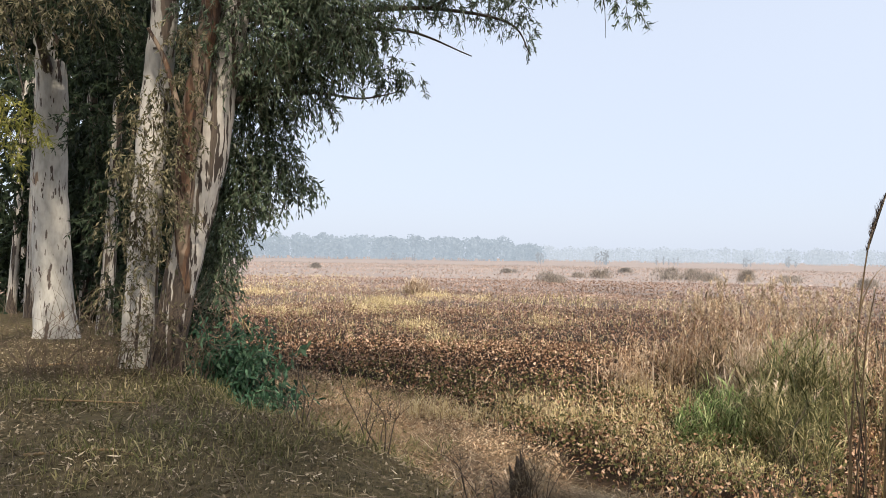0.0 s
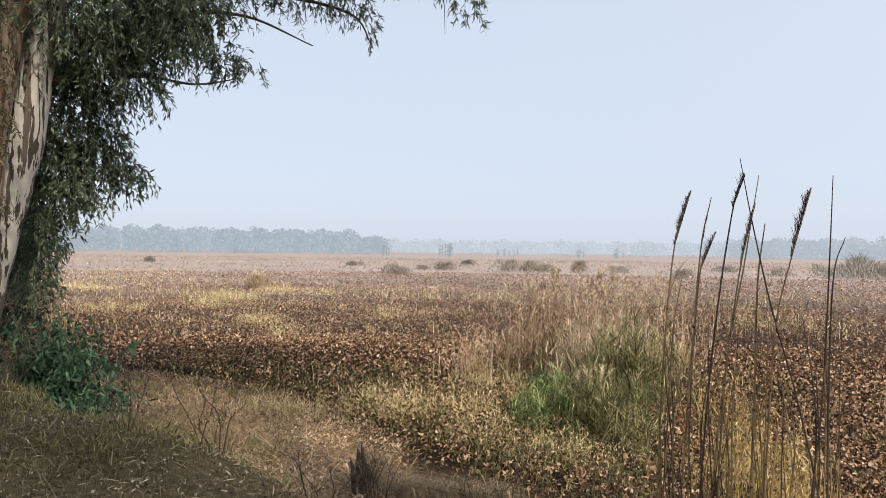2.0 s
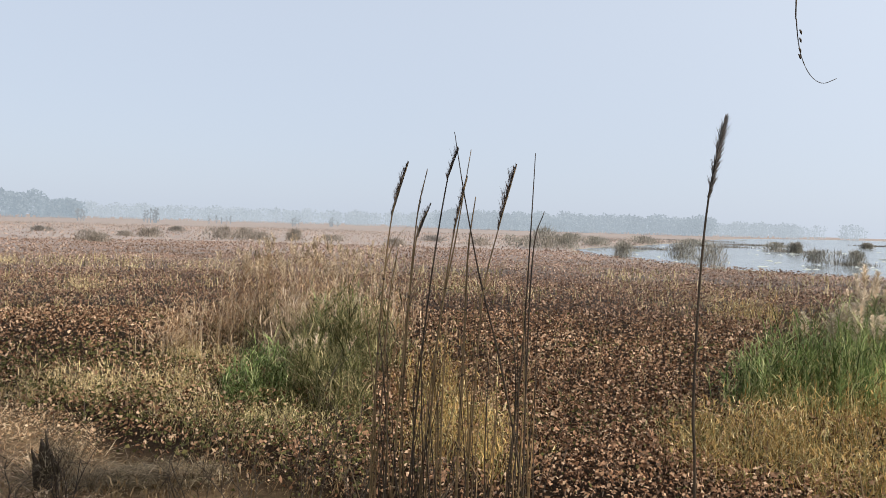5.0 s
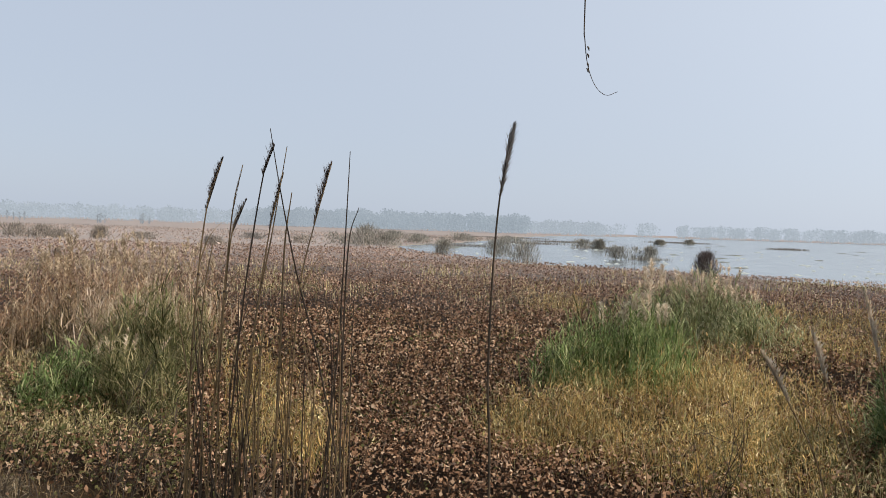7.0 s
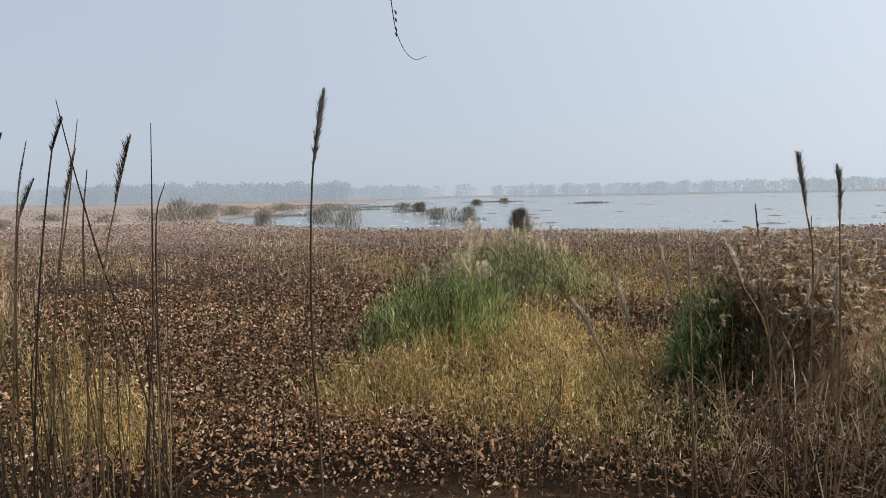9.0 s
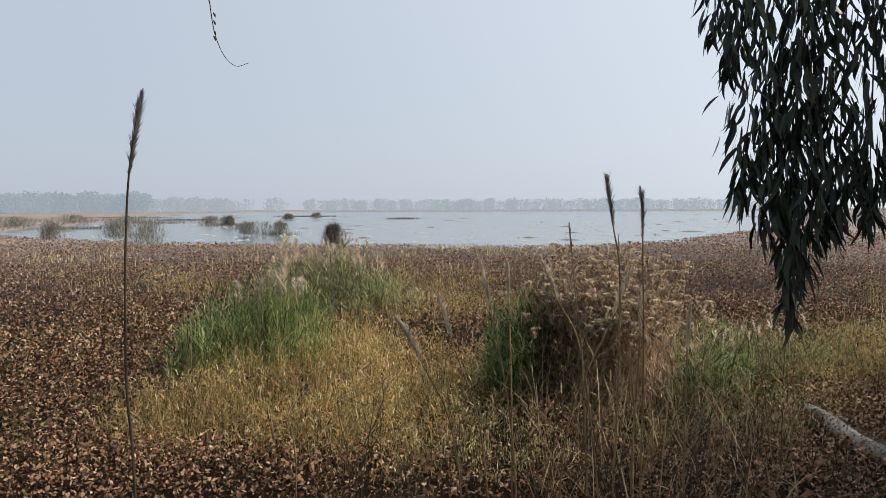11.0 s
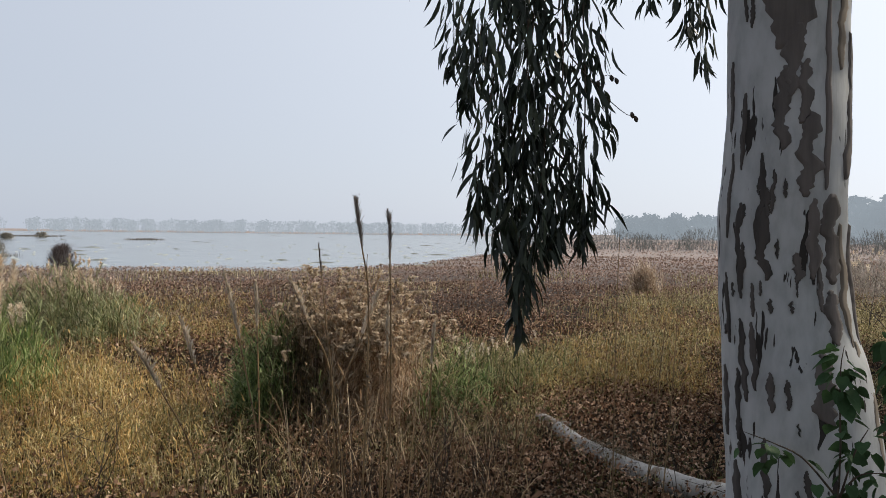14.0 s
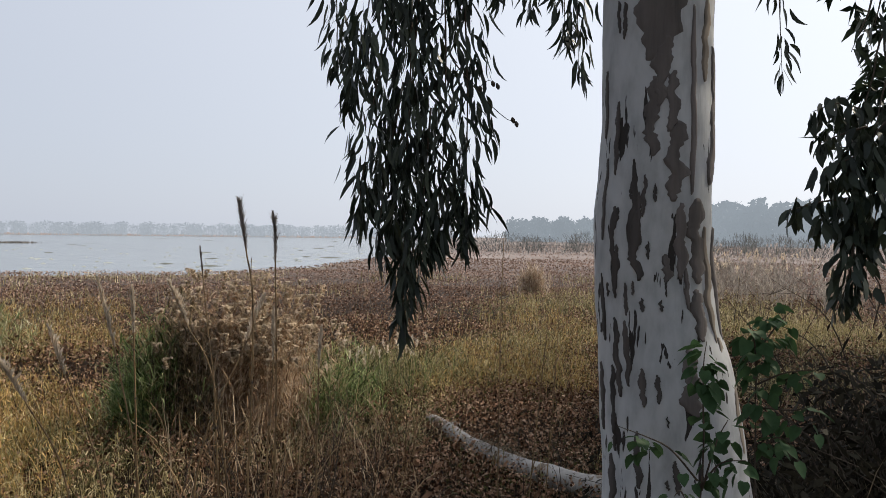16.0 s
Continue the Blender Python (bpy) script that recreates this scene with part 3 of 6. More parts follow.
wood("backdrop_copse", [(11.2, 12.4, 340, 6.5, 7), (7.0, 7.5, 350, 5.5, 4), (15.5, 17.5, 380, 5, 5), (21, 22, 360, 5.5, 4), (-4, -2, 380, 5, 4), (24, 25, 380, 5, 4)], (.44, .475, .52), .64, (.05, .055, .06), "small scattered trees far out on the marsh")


# ---- the lotus field ----
STRAW = [(-4, 37, 1.5, 3.2), (-5.5, 33, 1.2, 1.6), (-12, 31, 1.3, 1.3), (-2, 25, .8, 1.6), (-.3, 20.5, .7, 1.0), (2.4, 42, 1.1, 1.6), (-.6, 43, 1.2, 3), (7.4, 26, .8, .7),
         (16.3, 13.2, 1.0, .8), (13.5, 11.0, .8, .6), (9.5, 10.9, .7, .5), (6.6, 11.6, .6, .5), (-1.2, 11.4, .55, .4), (3.0, 11.2, .6, .4), (-14, 47, 2, 3), (15, 9.6, .7, .4)]
GOLD = [(101, 11.6, 1.1, .7), (107, 12, 1.1, .8), (62, 11.4, 1.6, 1.1), (69, 11.6, 1.2, 1.2), (61.5, 9.2, 1.6, 1.7), (69, 8.7, 1.0, 1.5), (56, 8.4, .8, 1.0), (51.5, 8.7, .4, .8), (73, 9.6, .7, 1.2), (74, 16.7, 2, 1.2), (72, 23, 2.5, 1.5), (55, 22, 1.3, .8),
        (72, 19, 1.8, 1), (104, 12.6, 1.1, .7), (101, 14.5, 1.0, .9), (108, 14.2, 1.0, .6), (112, 17, 1.6, .9), (106, 20, 1.8, .8), (109, 11.6, .8, .5), (64, 13.3, 1.4, 1.5), (66, 7.4, 1.0, .6), (32, 10.5, .5, .8), (33, 8, .6, .7), (35.5, 7.4, .6, .5), (34, 9.0, .5, .6)]
OLIVE = [(77, 7.2, .9, .7), (89, 8.0, .7, .45), (96, 8.6, .8, .5), (99, 13, 1.3, 1.9), (104, 16, 1.8, 2.0), (109, 17.5, 1.8, 2.0), (122, 13, 2.2, 2.2), (119, 24, 4, 4), (124, 20, 3.5, 3.5), (108, 26, 3.4, 1.6), (95, 12, 1.5, 2), (92, 14, 1.8, 2), (78, 8.0, .6, .5), (93, 8.8, .8, .5), (97, 9.8, .7, .6), (34, 28, 1.5, 1), (20, 9.0, .6, .7), (24, 9.2, .8, .9),
         (72, 7.2, .6, .4), (116, 30, 5, 5), (120, 20, 4, 4)]


def in_patches(x, y, patches):
    """How deep a place lies in the nearest patch: 1 in its middle, 0 at its edge and outside."""
    best = np.zeros_like(x)
    for az, r, a, b in patches:
        s, c = np.sin(radians(az)), np.cos(radians(az))
        across, along = x * c - y * s, x * s + y * c - r
        best = np.maximum(best, 1 - (across / a) ** 2 - (along / b) ** 2)
    return best


def scatter(az0, az1, r0, r1, n):
    az, r = rng.uniform(az0, az1, n), np.sqrt(rng.uniform(r0 * r0, r1 * r1, n))
    x, y = polar(az, r)
    return x, y, r, az


def field(r0, r1, n, size, rim, height, keep_grass):
    x, y, r, az = scatter(-32, 132, r0, r1, n)
    cover = np.maximum.reduce([in_patches(x, y, p) for p in (STRAW, GOLD, OLIVE)])
    ok = (r > lotus_from(az) + rng.normal(0, .5, n)) & (wet(x, y) < .25) & (rng.random(n) > cover * keep_grass)
    ok &= rng.random(n) < .80 + .3 * wave(x, y, 1.4, 1.0)
    x, y, r = x[ok], y[ok], r[ok]
    z = ground_z(x, y) + height * rng.uniform(.25, 1, len(x)) * (1 + .3 * wave(x, y, 2.0, 4.0))
    return np.stack([x, y, z], -1), size * rng.uniform(.55, 1.2, len(x)), rim


g, gg = Geo(), Geo()
for args in ((5.3, 9, 104000, .0265, 4, .25, .95), (9, 13, 130000, .031, 4, .28, .95), (13, 20, 110000, .039, 4, .32, .9)):
    P, S, rim = field(*args)
    green = rng.random(len(P)) < .04 + .12 * (wave(P[:, 0], P[:, 1], 1.7, 9.0) > .3) + .42 * (P[:, 1] > P[:, 0] * 1.9) * (np.hypot(P[:, 0], P[:, 1]) < 15)
    chips(g, P[~green], S[~green])
    chips(gg, P[green], S[green])
stuff("lotus_leaves", g, M_LOTUS, "crumpled brown dead lotus leaves covering the marsh", "lotus")
stuff("wilting_lotus_leaves", gg, M_LOTUS_GREEN, "olive half-withered lotus leaves among the dead ones", "lotus")
# bands beyond 19 m use the haze-paled leaf colours
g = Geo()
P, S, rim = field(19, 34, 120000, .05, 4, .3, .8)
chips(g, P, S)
stuff("mid_lotus_leaves", g, M_LOTUS_MID, "brown dead lotus leaves over the open marsh, slightly paled for haze", "lotus")
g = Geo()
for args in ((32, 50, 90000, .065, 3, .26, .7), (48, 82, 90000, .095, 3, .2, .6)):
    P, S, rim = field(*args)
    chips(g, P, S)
stuff("far_lotus_leaves", g, M_LOTUS_FAR, "brown dead lotus leaves spreading over the marsh, paled for haze", "lotus")
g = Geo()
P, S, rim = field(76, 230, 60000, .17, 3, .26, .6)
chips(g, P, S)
stuff("distant_lotus_leaves", g, M_LOTUS_PALE, "dead lotus leaves far out on the marsh, painted pale for haze", "lotus")
# stalks standing among the leaves
P, S, _ = field(5.3, 24, 9000, .1, 6, .0, .5)
blades_geo = blades(Geo(), P, rng.uniform(.25, .6, len(P)), .008, rng.normal(0, .35, len(P)), rng.uniform(-.2, 1.6, len(P)), segs=3, power=.15)
stuff("lotus_stalks", blades_geo, M_TWIG, "thin dark bent lotus stalks", "lotus")


# ---- grasses ----
def meadow(name, patches, mat, h, dens, label, mess=1.0):
    """Rough grass: tufts of thin stems hung with short curled leaves at every height and angle."""
    g = Geo()
    for az, r, a, b in patches:
        thin = max(1.0, r / 10)
        tufts = int(dens * (.047 if r < 15 else .06) * a * b * 3.1 / thin ** 1.55) + 6
        q, e = rng.uniform(0, 6.28, tufts), np.sqrt(rng.random(tufts)) * rng.uniform(.7, 1.25, tufts)
        u, w = np.cos(q) * e * a, np.sin(q) * e * b
        s, c = np.sin(radians(az)), np.cos(radians(az))
        tx, ty = u * c + (r + w) * s, -u * s + (r + w) * c
        edge = np.exp(-.3 * ((u / a) ** 2 + (w / b) ** 2))
        th = h * rng.uniform(.35, 1.15, tufts) * (1 + .4 * wave(tx, ty, .8 * thin, 2.0)) * min(1.25, thin ** .25) * edge
        k = 5
        n = tufts * k
        x, y = (np.repeat(q, k) + rng.normal(0, .06 * thin, n) for q in (tx, ty))
        hh = np.repeat(th, k) * rng.uniform(.4, 1.1, n)
        z = ground_z(x, y)
        az_, lean = rng.uniform(0, 6.28, n), np.abs(rng.normal(0, .32, n))
        fine = .0095 if r < 15 else .0056
        blades(g, np.stack([x, y, z], -1), hh, fine * .7 * thin ** .95 * rng.uniform(.6, 1.4, n), lean, rng.uniform(.1, 1.0, n), az_, segs=2)
        m = int(n * 1.6 * mess)
        i = rng.integers(0, n, m)
        f = rng.uniform(.08, 1.0, m) ** .75
        d = np.sin(lean[i]) * hh[i] * f
        P = np.stack([x[i] + d * np.cos(az_[i]) + rng.normal(0, .03 * thin, m), y[i] + d * np.sin(az_[i]) + rng.normal(0, .03 * thin, m), z[i] + hh[i] * f], -1)
        blades(g, P, rng.uniform(.05, .15, m) * thin ** .45, fine * 1.65 * thin ** .9 * rng.uniform(.5, 1.4, m), rng.uniform(.1, 1.7, m), rng.uniform(-.4, 2.2, m), segs=2)
    return stuff(name, g, mat, label, "grass")


meadow("straw_grass", STRAW, M_STRAW, .48, 1650, "pale yellow dry grass in tufts on the marsh")
meadow("golden_grass", GOLD, M_GOLD, .88, 820, "golden brown dry grass on the marsh", 1.6)
meadow("thin_straw_grass", [(-11, 62, 5, 6), (-9.5, 84, 7, 8), (-10, 52, 7, 12), (-9, 36, 4, 7), (-6, 25, 3, 4), (1, 30, 4, 6), (8, 22, 3, 4), (10, 40, 6, 8), (-13, 70, 9, 10), (30, 30, 6, 6), (52, 30, 5, 5)], M_STRAW, .3, 150, "thin pale dry grass scattered through the lotus")
meadow("olive_grass", OLIVE, M_OLIVE, .42, 850, "olive and tan marsh grass", .9)
meadow("green_grass", [(64, 8.2, 1.0, 1.0), (70, 9.0, 1.0, 1.2), (55, 9.4, .7, .8), (74, 8.6, .7, .9), (67, 12.4, 1.0, .7), (93, 10.5, 1.6, 1.4), (99, 12.5, 1.6, 1.5), (76, 8.6, .8, .8), (18, 8.6, .7, .5), (51, 9.5, .6, 1.0), (108, 24, 3, 2)], M_REED_DULL, .45, 700, "dull green leafy grass among the gold")

# sparse dry blades all over the marsh, thicker to the far side
g = Geo()
x, y, r, az = scatter(-32, 132, 7, 45, 17000)
ok = (r > lotus_from(az) - 1) & (wave(x, y, 3.0, 6.0) > .05) & (wet(x, y) < .1)
x, y, r = x[ok], y[ok], r[ok]
blades(g, np.stack([x, y, ground_z(x, y)], -1), rng.uniform(.25, .65, len(x)), .009 * np.maximum(1, r / 11), rng.normal(0, .3, len(x)), rng.uniform(0, 1.6, len(x)))
stuff("marsh_grass", g, M_OLIVE, "sparse dry grass blades among the lotus", "grass")
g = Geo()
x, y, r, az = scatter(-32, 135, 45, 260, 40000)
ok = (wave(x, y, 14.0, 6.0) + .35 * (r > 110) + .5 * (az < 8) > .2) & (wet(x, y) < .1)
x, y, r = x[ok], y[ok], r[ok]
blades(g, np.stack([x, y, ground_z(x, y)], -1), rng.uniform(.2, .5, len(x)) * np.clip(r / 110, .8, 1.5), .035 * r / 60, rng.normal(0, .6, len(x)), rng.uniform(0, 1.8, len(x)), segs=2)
# pale mauve-tan blades with haze in the base colour
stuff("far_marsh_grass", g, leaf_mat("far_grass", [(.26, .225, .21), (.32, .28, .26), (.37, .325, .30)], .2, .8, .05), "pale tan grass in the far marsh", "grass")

meadow("dry_weeds", [(az, 6.9 + .5 * math.sin(az), 1.0, .8) for az in (6, 13, 20, 27, 68)], leaf_mat("dry_weed", [(.05, .035, .02), (.14, .09, .05), (.28, .19, .10), (.44, .33, .2)], .3, .7, .9), .36, 240, "tangled dry brown weeds below the bank", 1.4)
meadow("slope_grass", [(-13, 9.0, 1.0, 1.0), (-8, 10.6, .8, 1.0), (-9, 8.4, .9, .8), (-3, 9.2, .7, .7), (-4, 7.6, .8, .6), (-17, 8, 1.2, 1.0), (-6, 12.6, 1.2, .6), (-12, 14, 1.4, .8), (-24, 8.5, 1.5, 1.2), (-20, 6, 1.2, 1), (-10, 6.4, 1.2, .8)], leaf_mat("slope_grass_blade", [(.065, .068, .026), (.14, .14, .056), (.24, .21, .095), (.44, .36, .2)], .3, .7, .8), .13, 700, "low olive grass on the slope of the bank")
g = Geo()
n = 460
az, r = rng.uniform(80, 98, n), rng.uniform(5.6, 8.8, n)
x, y = polar(az, r)
blades(g, np.stack([x, y, ground_z(x, y)], -1), rng.uniform(.3, 1.1, n), .010, np.abs(rng.normal(.1, .5, n)), rng.uniform(0, 1.9, n), segs=6, power=.35)
x, y = x + rng.normal(0, .12, n), y + rng.normal(0, .12, n)
blades(g, np.stack([x, y, ground_z(x, y) + rng.uniform(.05, .5, n)], -1), rng.uniform(.15, .4, n), .013, rng.uniform(.3, 1.6, n), rng.uniform(0, 1.8, n), segs=4)
stuff("rusty_stalks", g, leaf_mat("rusty_stalk", [(.04, .026, .015), (.22, .135, .072), (.44, .30, .17), (.70, .55, .36)], .25, .7, 1.0), "rusty brown dry stalks below the bank", "dry stalks")
# the bank: short turf, litter of fallen gum leaves, straw at its foot
g = Geo()
x, y, r, az = scatter(-36, 22, 2.6, 17, 45000)
t = toe(az)
ok = (r < t + 1.2) & (rng.random(len(x)) < .55 + .5 * wave(x, y, .7, 1.0))
x, y, r = x[ok], y[ok], r[ok]
blades(g, np.stack([x, y, ground_z(x, y)], -1), rng.uniform(.015, .06, len(x)), .007 * np.maximum(1, r / 8), rng.normal(0, .6, len(x)), rng.uniform(0, 1.6, len(x)), segs=2)
x, y, r, az = scatter(-38, 24, 2.3, 6.5, 20000)
blades(g, np.stack([x, y, ground_z(x, y)], -1), rng.uniform(.02, .075, len(x)), .0055, rng.normal(0, .8, len(x)), rng.uniform(0, 1.6, len(x)), segs=2)
x, y, r, az = scatter(-180, 180, .3, 7, 9000)
ok = (r < toe(az) - .5) & ((az > 24) | (az < -38) | (r < 2.3))
x, y = x[ok], y[ok]
blades(g, np.stack([x, y, ground_z(x, y)], -1), rng.uniform(.03, .09, len(x)), .008, rng.normal(0, .7, len(x)), rng.uniform(0, 1.6, len(x)), segs=2)
x, y, r, az = scatter(100, 140, 3.0, 9, 9000)
blades(g, np.stack([x, y, ground_z(x, y)], -1), rng.uniform(.08, .3, len(x)), .006, rng.normal(0, .6, len(x)), rng.uniform(0, 1.6, len(x)), segs=2)
stuff("bank_turf", g, M_TURF, "short dull olive turf on the shaded bank", "grass")
g = Geo()
x, y, r, az = scatter(-38, 10, 2.6, 17, 11000)
ok = r < lotus_from(az)
x, y = x[ok], y[ok]
d = rng.normal(size=(len(x), 3)) * np.array([1, 1, .15])
leaves(g, np.stack([x, y, ground_z(x, y) + .035], -1), d, rng.uniform(.05, .12, len(x)), rng.uniform(.006, .013, len(x)), .8)
x, y, r, az = scatter(-38, 8, 2.6, 14, 1100)
ok = r < toe(az) + .8
x, y = x[ok], y[ok]
leaves(g, np.stack([x, y, ground_z(x, y) + .05], -1), rng.normal(size=(len(x), 3)) * np.array([1, 1, .5]), rng.uniform(.045, .085, len(x)), rng.uniform(.008, .015, len(x)), .5)
x, y, r, az = scatter(-38, 12, 2.4, 14, 36000)
ok = (r < toe(az) + .3) & (wave(x, y, .5, 4.0) > -.5)
x, y = x[ok], y[ok]
chips(g, np.stack([x, y, ground_z(x, y) + rng.uniform(.004, .04, len(x))], -1), rng.uniform(.008, .022, len(x)))
stuff("leaf_litter", g, M_BANK_LITTER, "pale curled gum leaves fallen on the bank", "leaf litter")
g = Geo()
x, y, r, az = scatter(-18, 9, 6.5, 16, 16000)
ok = (r > toe(az) - 1.2) & (r < lotus_from(az) + .6)
x, y = x[ok], y[ok]
blades(g, np.stack([x, y, ground_z(x, y) + .015], -1), rng.uniform(.1, .4, len(x)), .008, rng.uniform(.9, 1.55, len(x)), rng.uniform(0, .3, len(x)), segs=2)
x, y, r, az = scatter(-24, 9, 5.5, 16, 34000)
ok = (r > toe(az) - 2.4) & (r < lotus_from(az) + .6) & (wave(x, y, .6, 8.0) > -.35)
x, y = x[ok], y[ok]
chips(g, np.stack([x, y, ground_z(x, y) + rng.uniform(.005, .05, len(x))], -1), rng.uniform(.009, .024, len(x)))
stuff("straw_litter", g, M_LITTER, "trampled straw and brown leaf scraps along the foot of the bank", "straw")

g = Geo()
x, y, r, az = scatter(-38, 12, 2.6, 13, 900)
ok = r < toe(az) + 1.5
x, y = x[ok], y[ok]
blades(g, np.stack([x, y, ground_z(x, y) + .02], -1), rng.uniform(.15, .6, len(x)), .007, rng.uniform(1.2, 1.6, len(x)), rng.normal(0, .25, len(x)), segs=4, power=.3)
x, y, r, az = scatter(-38, 12, 3.5, 11, 1500)
ok = (r < toe(az) + .5) & (wave(x, y, 1.1, 3.0) > .1)
x, y = x[ok], y[ok]
blades(g, np.stack([x, y, ground_z(x, y)], -1), rng.uniform(.1, .34, len(x)), .005, np.abs(rng.normal(0, .35, len(x))), rng.uniform(0, 1.2, len(x)), segs=4, power=.3)
stuff("fallen_twigs", g, plain_mat("bank_twig", (.06, .042, .03), (.22, .16, .11), 20), "thin dry twigs and dead stems strewn on the bank", "twigs")
g = Geo()
x, y, r, az = scatter(112, 133, 3.4, 6.2, 3200)
blades(g, np.stack([x, y, ground_z(x, y)], -1), rng.uniform(.2, .75, len(x)), .006, np.abs(rng.normal(.2, .4, len(x))), rng.uniform(.3, 2.2, len(x)), segs=5, power=.5)
stuff("dead_grass", g, leaf_mat("dead_grass_blade", [(.03, .024, .016), (.07, .055, .036), (.13, .105, .072), (.26, .21, .15)], .2, .75, 1.5), "grey-brown dead grass arching in tree shade", "grass")


# ---- reed beds ----
H = np.array


def plume(geo, base, tip, n, length, width, spread=.5, flag=0.0, sag=.9):
    """A feathery seed head from base to tip; flag bends its tufts to one side."""
    base, tip = np.asarray(base, float), np.asarray(tip, float)
    s = rng.uniform(0, 1, n)
    P = base + (tip - base) * s[:, None]
    d = tip - base
    H = math.hypot(d[0], d[1])
    out_az = rng.uniform(0, 2 * np.pi, n) * (1 - flag) + flag * (math.atan2(d[1], d[0]) + rng.normal(0, .8, n))
    ln = length * (.35 + .75 * np.sin(np.pi * np.clip(s * .85 + .12, 0, 1))) * rng.uniform(.6, 1.2, n)
    return blades(geo, P, ln, width * rng.uniform(.7, 1.3, n), spread * rng.uniform(.3, 1.2, n) + math.atan2(H, abs(d[2]) + 1e-6) * .5, sag * rng.uniform(.3, 1.3, n), out_az, 3, .5)


def reed_bed(name, spots, stem_mat, leaf_m, label, plumes=0, plume_mat=None, plume_len=.2, stiff=False, leaf_len=.45, tilt=.12, each_plume=False, curled=False):
    """Reeds growing thick: stems, drooping leaves and seed heads. spots: az, r, across, along, height, stems."""
    az0, r0 = spots[0][:2]
    x0, y0 = polar(az0, r0)
    root = thing(name, (x0, y0, 0), label, "reeds")
    gs, gl, gp = Geo(), Geo(), Geo()
    tops = []
    for az, r, a, b, h, n in spots:
        n = int(n * .72)
        u, w = np.clip(rng.normal(0, .5, n), -1.1, 1.1), np.clip(rng.normal(0, .5, n), -1.1, 1.1)
        s, c = np.sin(radians(az)), np.cos(radians(az))
        x, y = u * a * c + (r + w * b) * s, -u * a * s + (r + w * b) * c
        hh = h * rng.uniform(.6, 1.05, n) * (1 - .35 * np.clip(u * u + w * w, 0, 1))
        out = np.arctan2(w, u) * .5 + rng.uniform(0, 6.28, n)
        lean = np.abs(rng.normal(0, tilt, n))
        P = np.stack([x, y, ground_z(x, y)], -1)
        blades(gs, P, hh, .006 * max(1, r / 10), lean, rng.uniform(0, .25, n), out, 3, .25)
        k = 11
        f = rng.uniform(.1, .97, (n, k))
        hd = np.stack([np.cos(out), np.sin(out), 0 * out], -1)
        Q = (P[:, None] + (hd * np.sin(lean)[:, None])[:, None] * (f * hh[:, None])[..., None] + np.array([0, 0, 1.]) * (f * hh[:, None] * np.cos(lean)[:, None])[..., None]).reshape(-1, 3)
        m = len(Q)
        blades(gl, Q, leaf_len * rng.uniform(.35, 1.1, m), .0185 * max(1, r / 12) * rng.uniform(.5, 1.3, m), rng.uniform(.15, 1.0, m) if stiff else rng.uniform(.25, 1.1, m), rng.uniform(.1, 1.6, m) if stiff else rng.uniform(.3, 2.1, m), None, 3 if r < 10.3 else 2, .7)
        tip = P + hd * (np.sin(lean) * hh)[:, None] + np.array([0, 0, 1.]) * (np.cos(lean) * hh)[:, None]
        tops.append(tip)
    part("stalk_mass", gs, stem_mat, root, kind="stuff")
    part("leaf_mass", gl, leaf_m, root, kind="stuff")
    if plumes:
        tops = np.concatenate(tops)
        tops = tops[np.argsort(-tops[:, 2])][:max(plumes, int(len(tops) * (.8 if curled else .38)))]
        if curled:
            out = tops - tops.mean(0)
            tops = tops + out * H([.14, .14, -.04])
        pick = tops[rng.choice(len(tops), min(plumes, len(tops)), replace=False)]
        for p in pick:
            d = np.array([rng.normal(0, .2), rng.normal(0, .2), 1.0])
            if each_plume:
                gp = Geo()
            if curled:
                side = H([rng.normal(.5, .8), rng.normal(-.3, .8), 0])
                e0, e1 = p - d * plume_len * .2, p + d * plume_len * .45
                e2 = e1 + side * plume_len * .38 + H([0, 0, plume_len * .05])
                for q0, q1, k in ((e0, e1, 26), (e1, e2, 26)):
                    plume(gp, q0, q1, k, plume_len * .40, .036, .6, .35, 1.9)
                part("plume", gp, plume_mat, root)
                continue
            plume(gp, p - d * plume_len * .2, p + d * plume_len * .8, 120 if each_plume else 30, plume_len * .40, .015 * max(1, math.hypot(p[0], p[1]) / 10), .6, .0, 1.5)
            if each_plume:
                part("plume", gp, plume_mat, root)
        if not each_plume:
            part("seed_head_mass", gp, plume_mat, root, kind="stuff")
    return root


reed_bed("reed_bed", [(21, 14.3, .9, .8, 2.0, 270), (18.3, 14.4, 1.0, .8, 1.7, 200), (15.6, 14.2, .9, .7, 1.25, 120), (13.2, 14.0, .6, .6, .9, 60), (24.2, 14.8, .9, .8, 1.95, 180), (27.2, 15.4, 1.0, .8, 1.85, 150)], M_TAN, M_RUST, "rusty dry reeds with feathery tan tops", 210, M_CLUMP_PLUME, .24, False, .26)
# dark brown reeds put where the bed has a shaded hollow
reed_bed("reed_bed", [(20.2, 13.4, .4, .4, 1.45, 150), (19.6, 13.8, .8, .4, 1.1, 110)], M_MOUND_BROWN, M_CLUMP, "dry reeds in dark brown for the shaded hollow among the tan ones", 0, leaf_len=.24)
reed_bed("reed_bed", [(24.5, 11.4, .6, .6, 1.5, 230), (27, 11.8, .6, .6, 1.5, 150), (23, 10.6, .45, .4, 1.0, 90)], M_REED_DULL, M_REED_DULL, "dull green and straw reeds with drooping leaves", 14, M_TAN_PLUME, .2)
reed_bed("reed_bed", [(23.6, 12.0, .35, .35, 1.4, 70), (25.6, 12.2, .5, .4, 1.6, 60)], M_REED, M_REED, "green reeds behind the dry ones", 0)
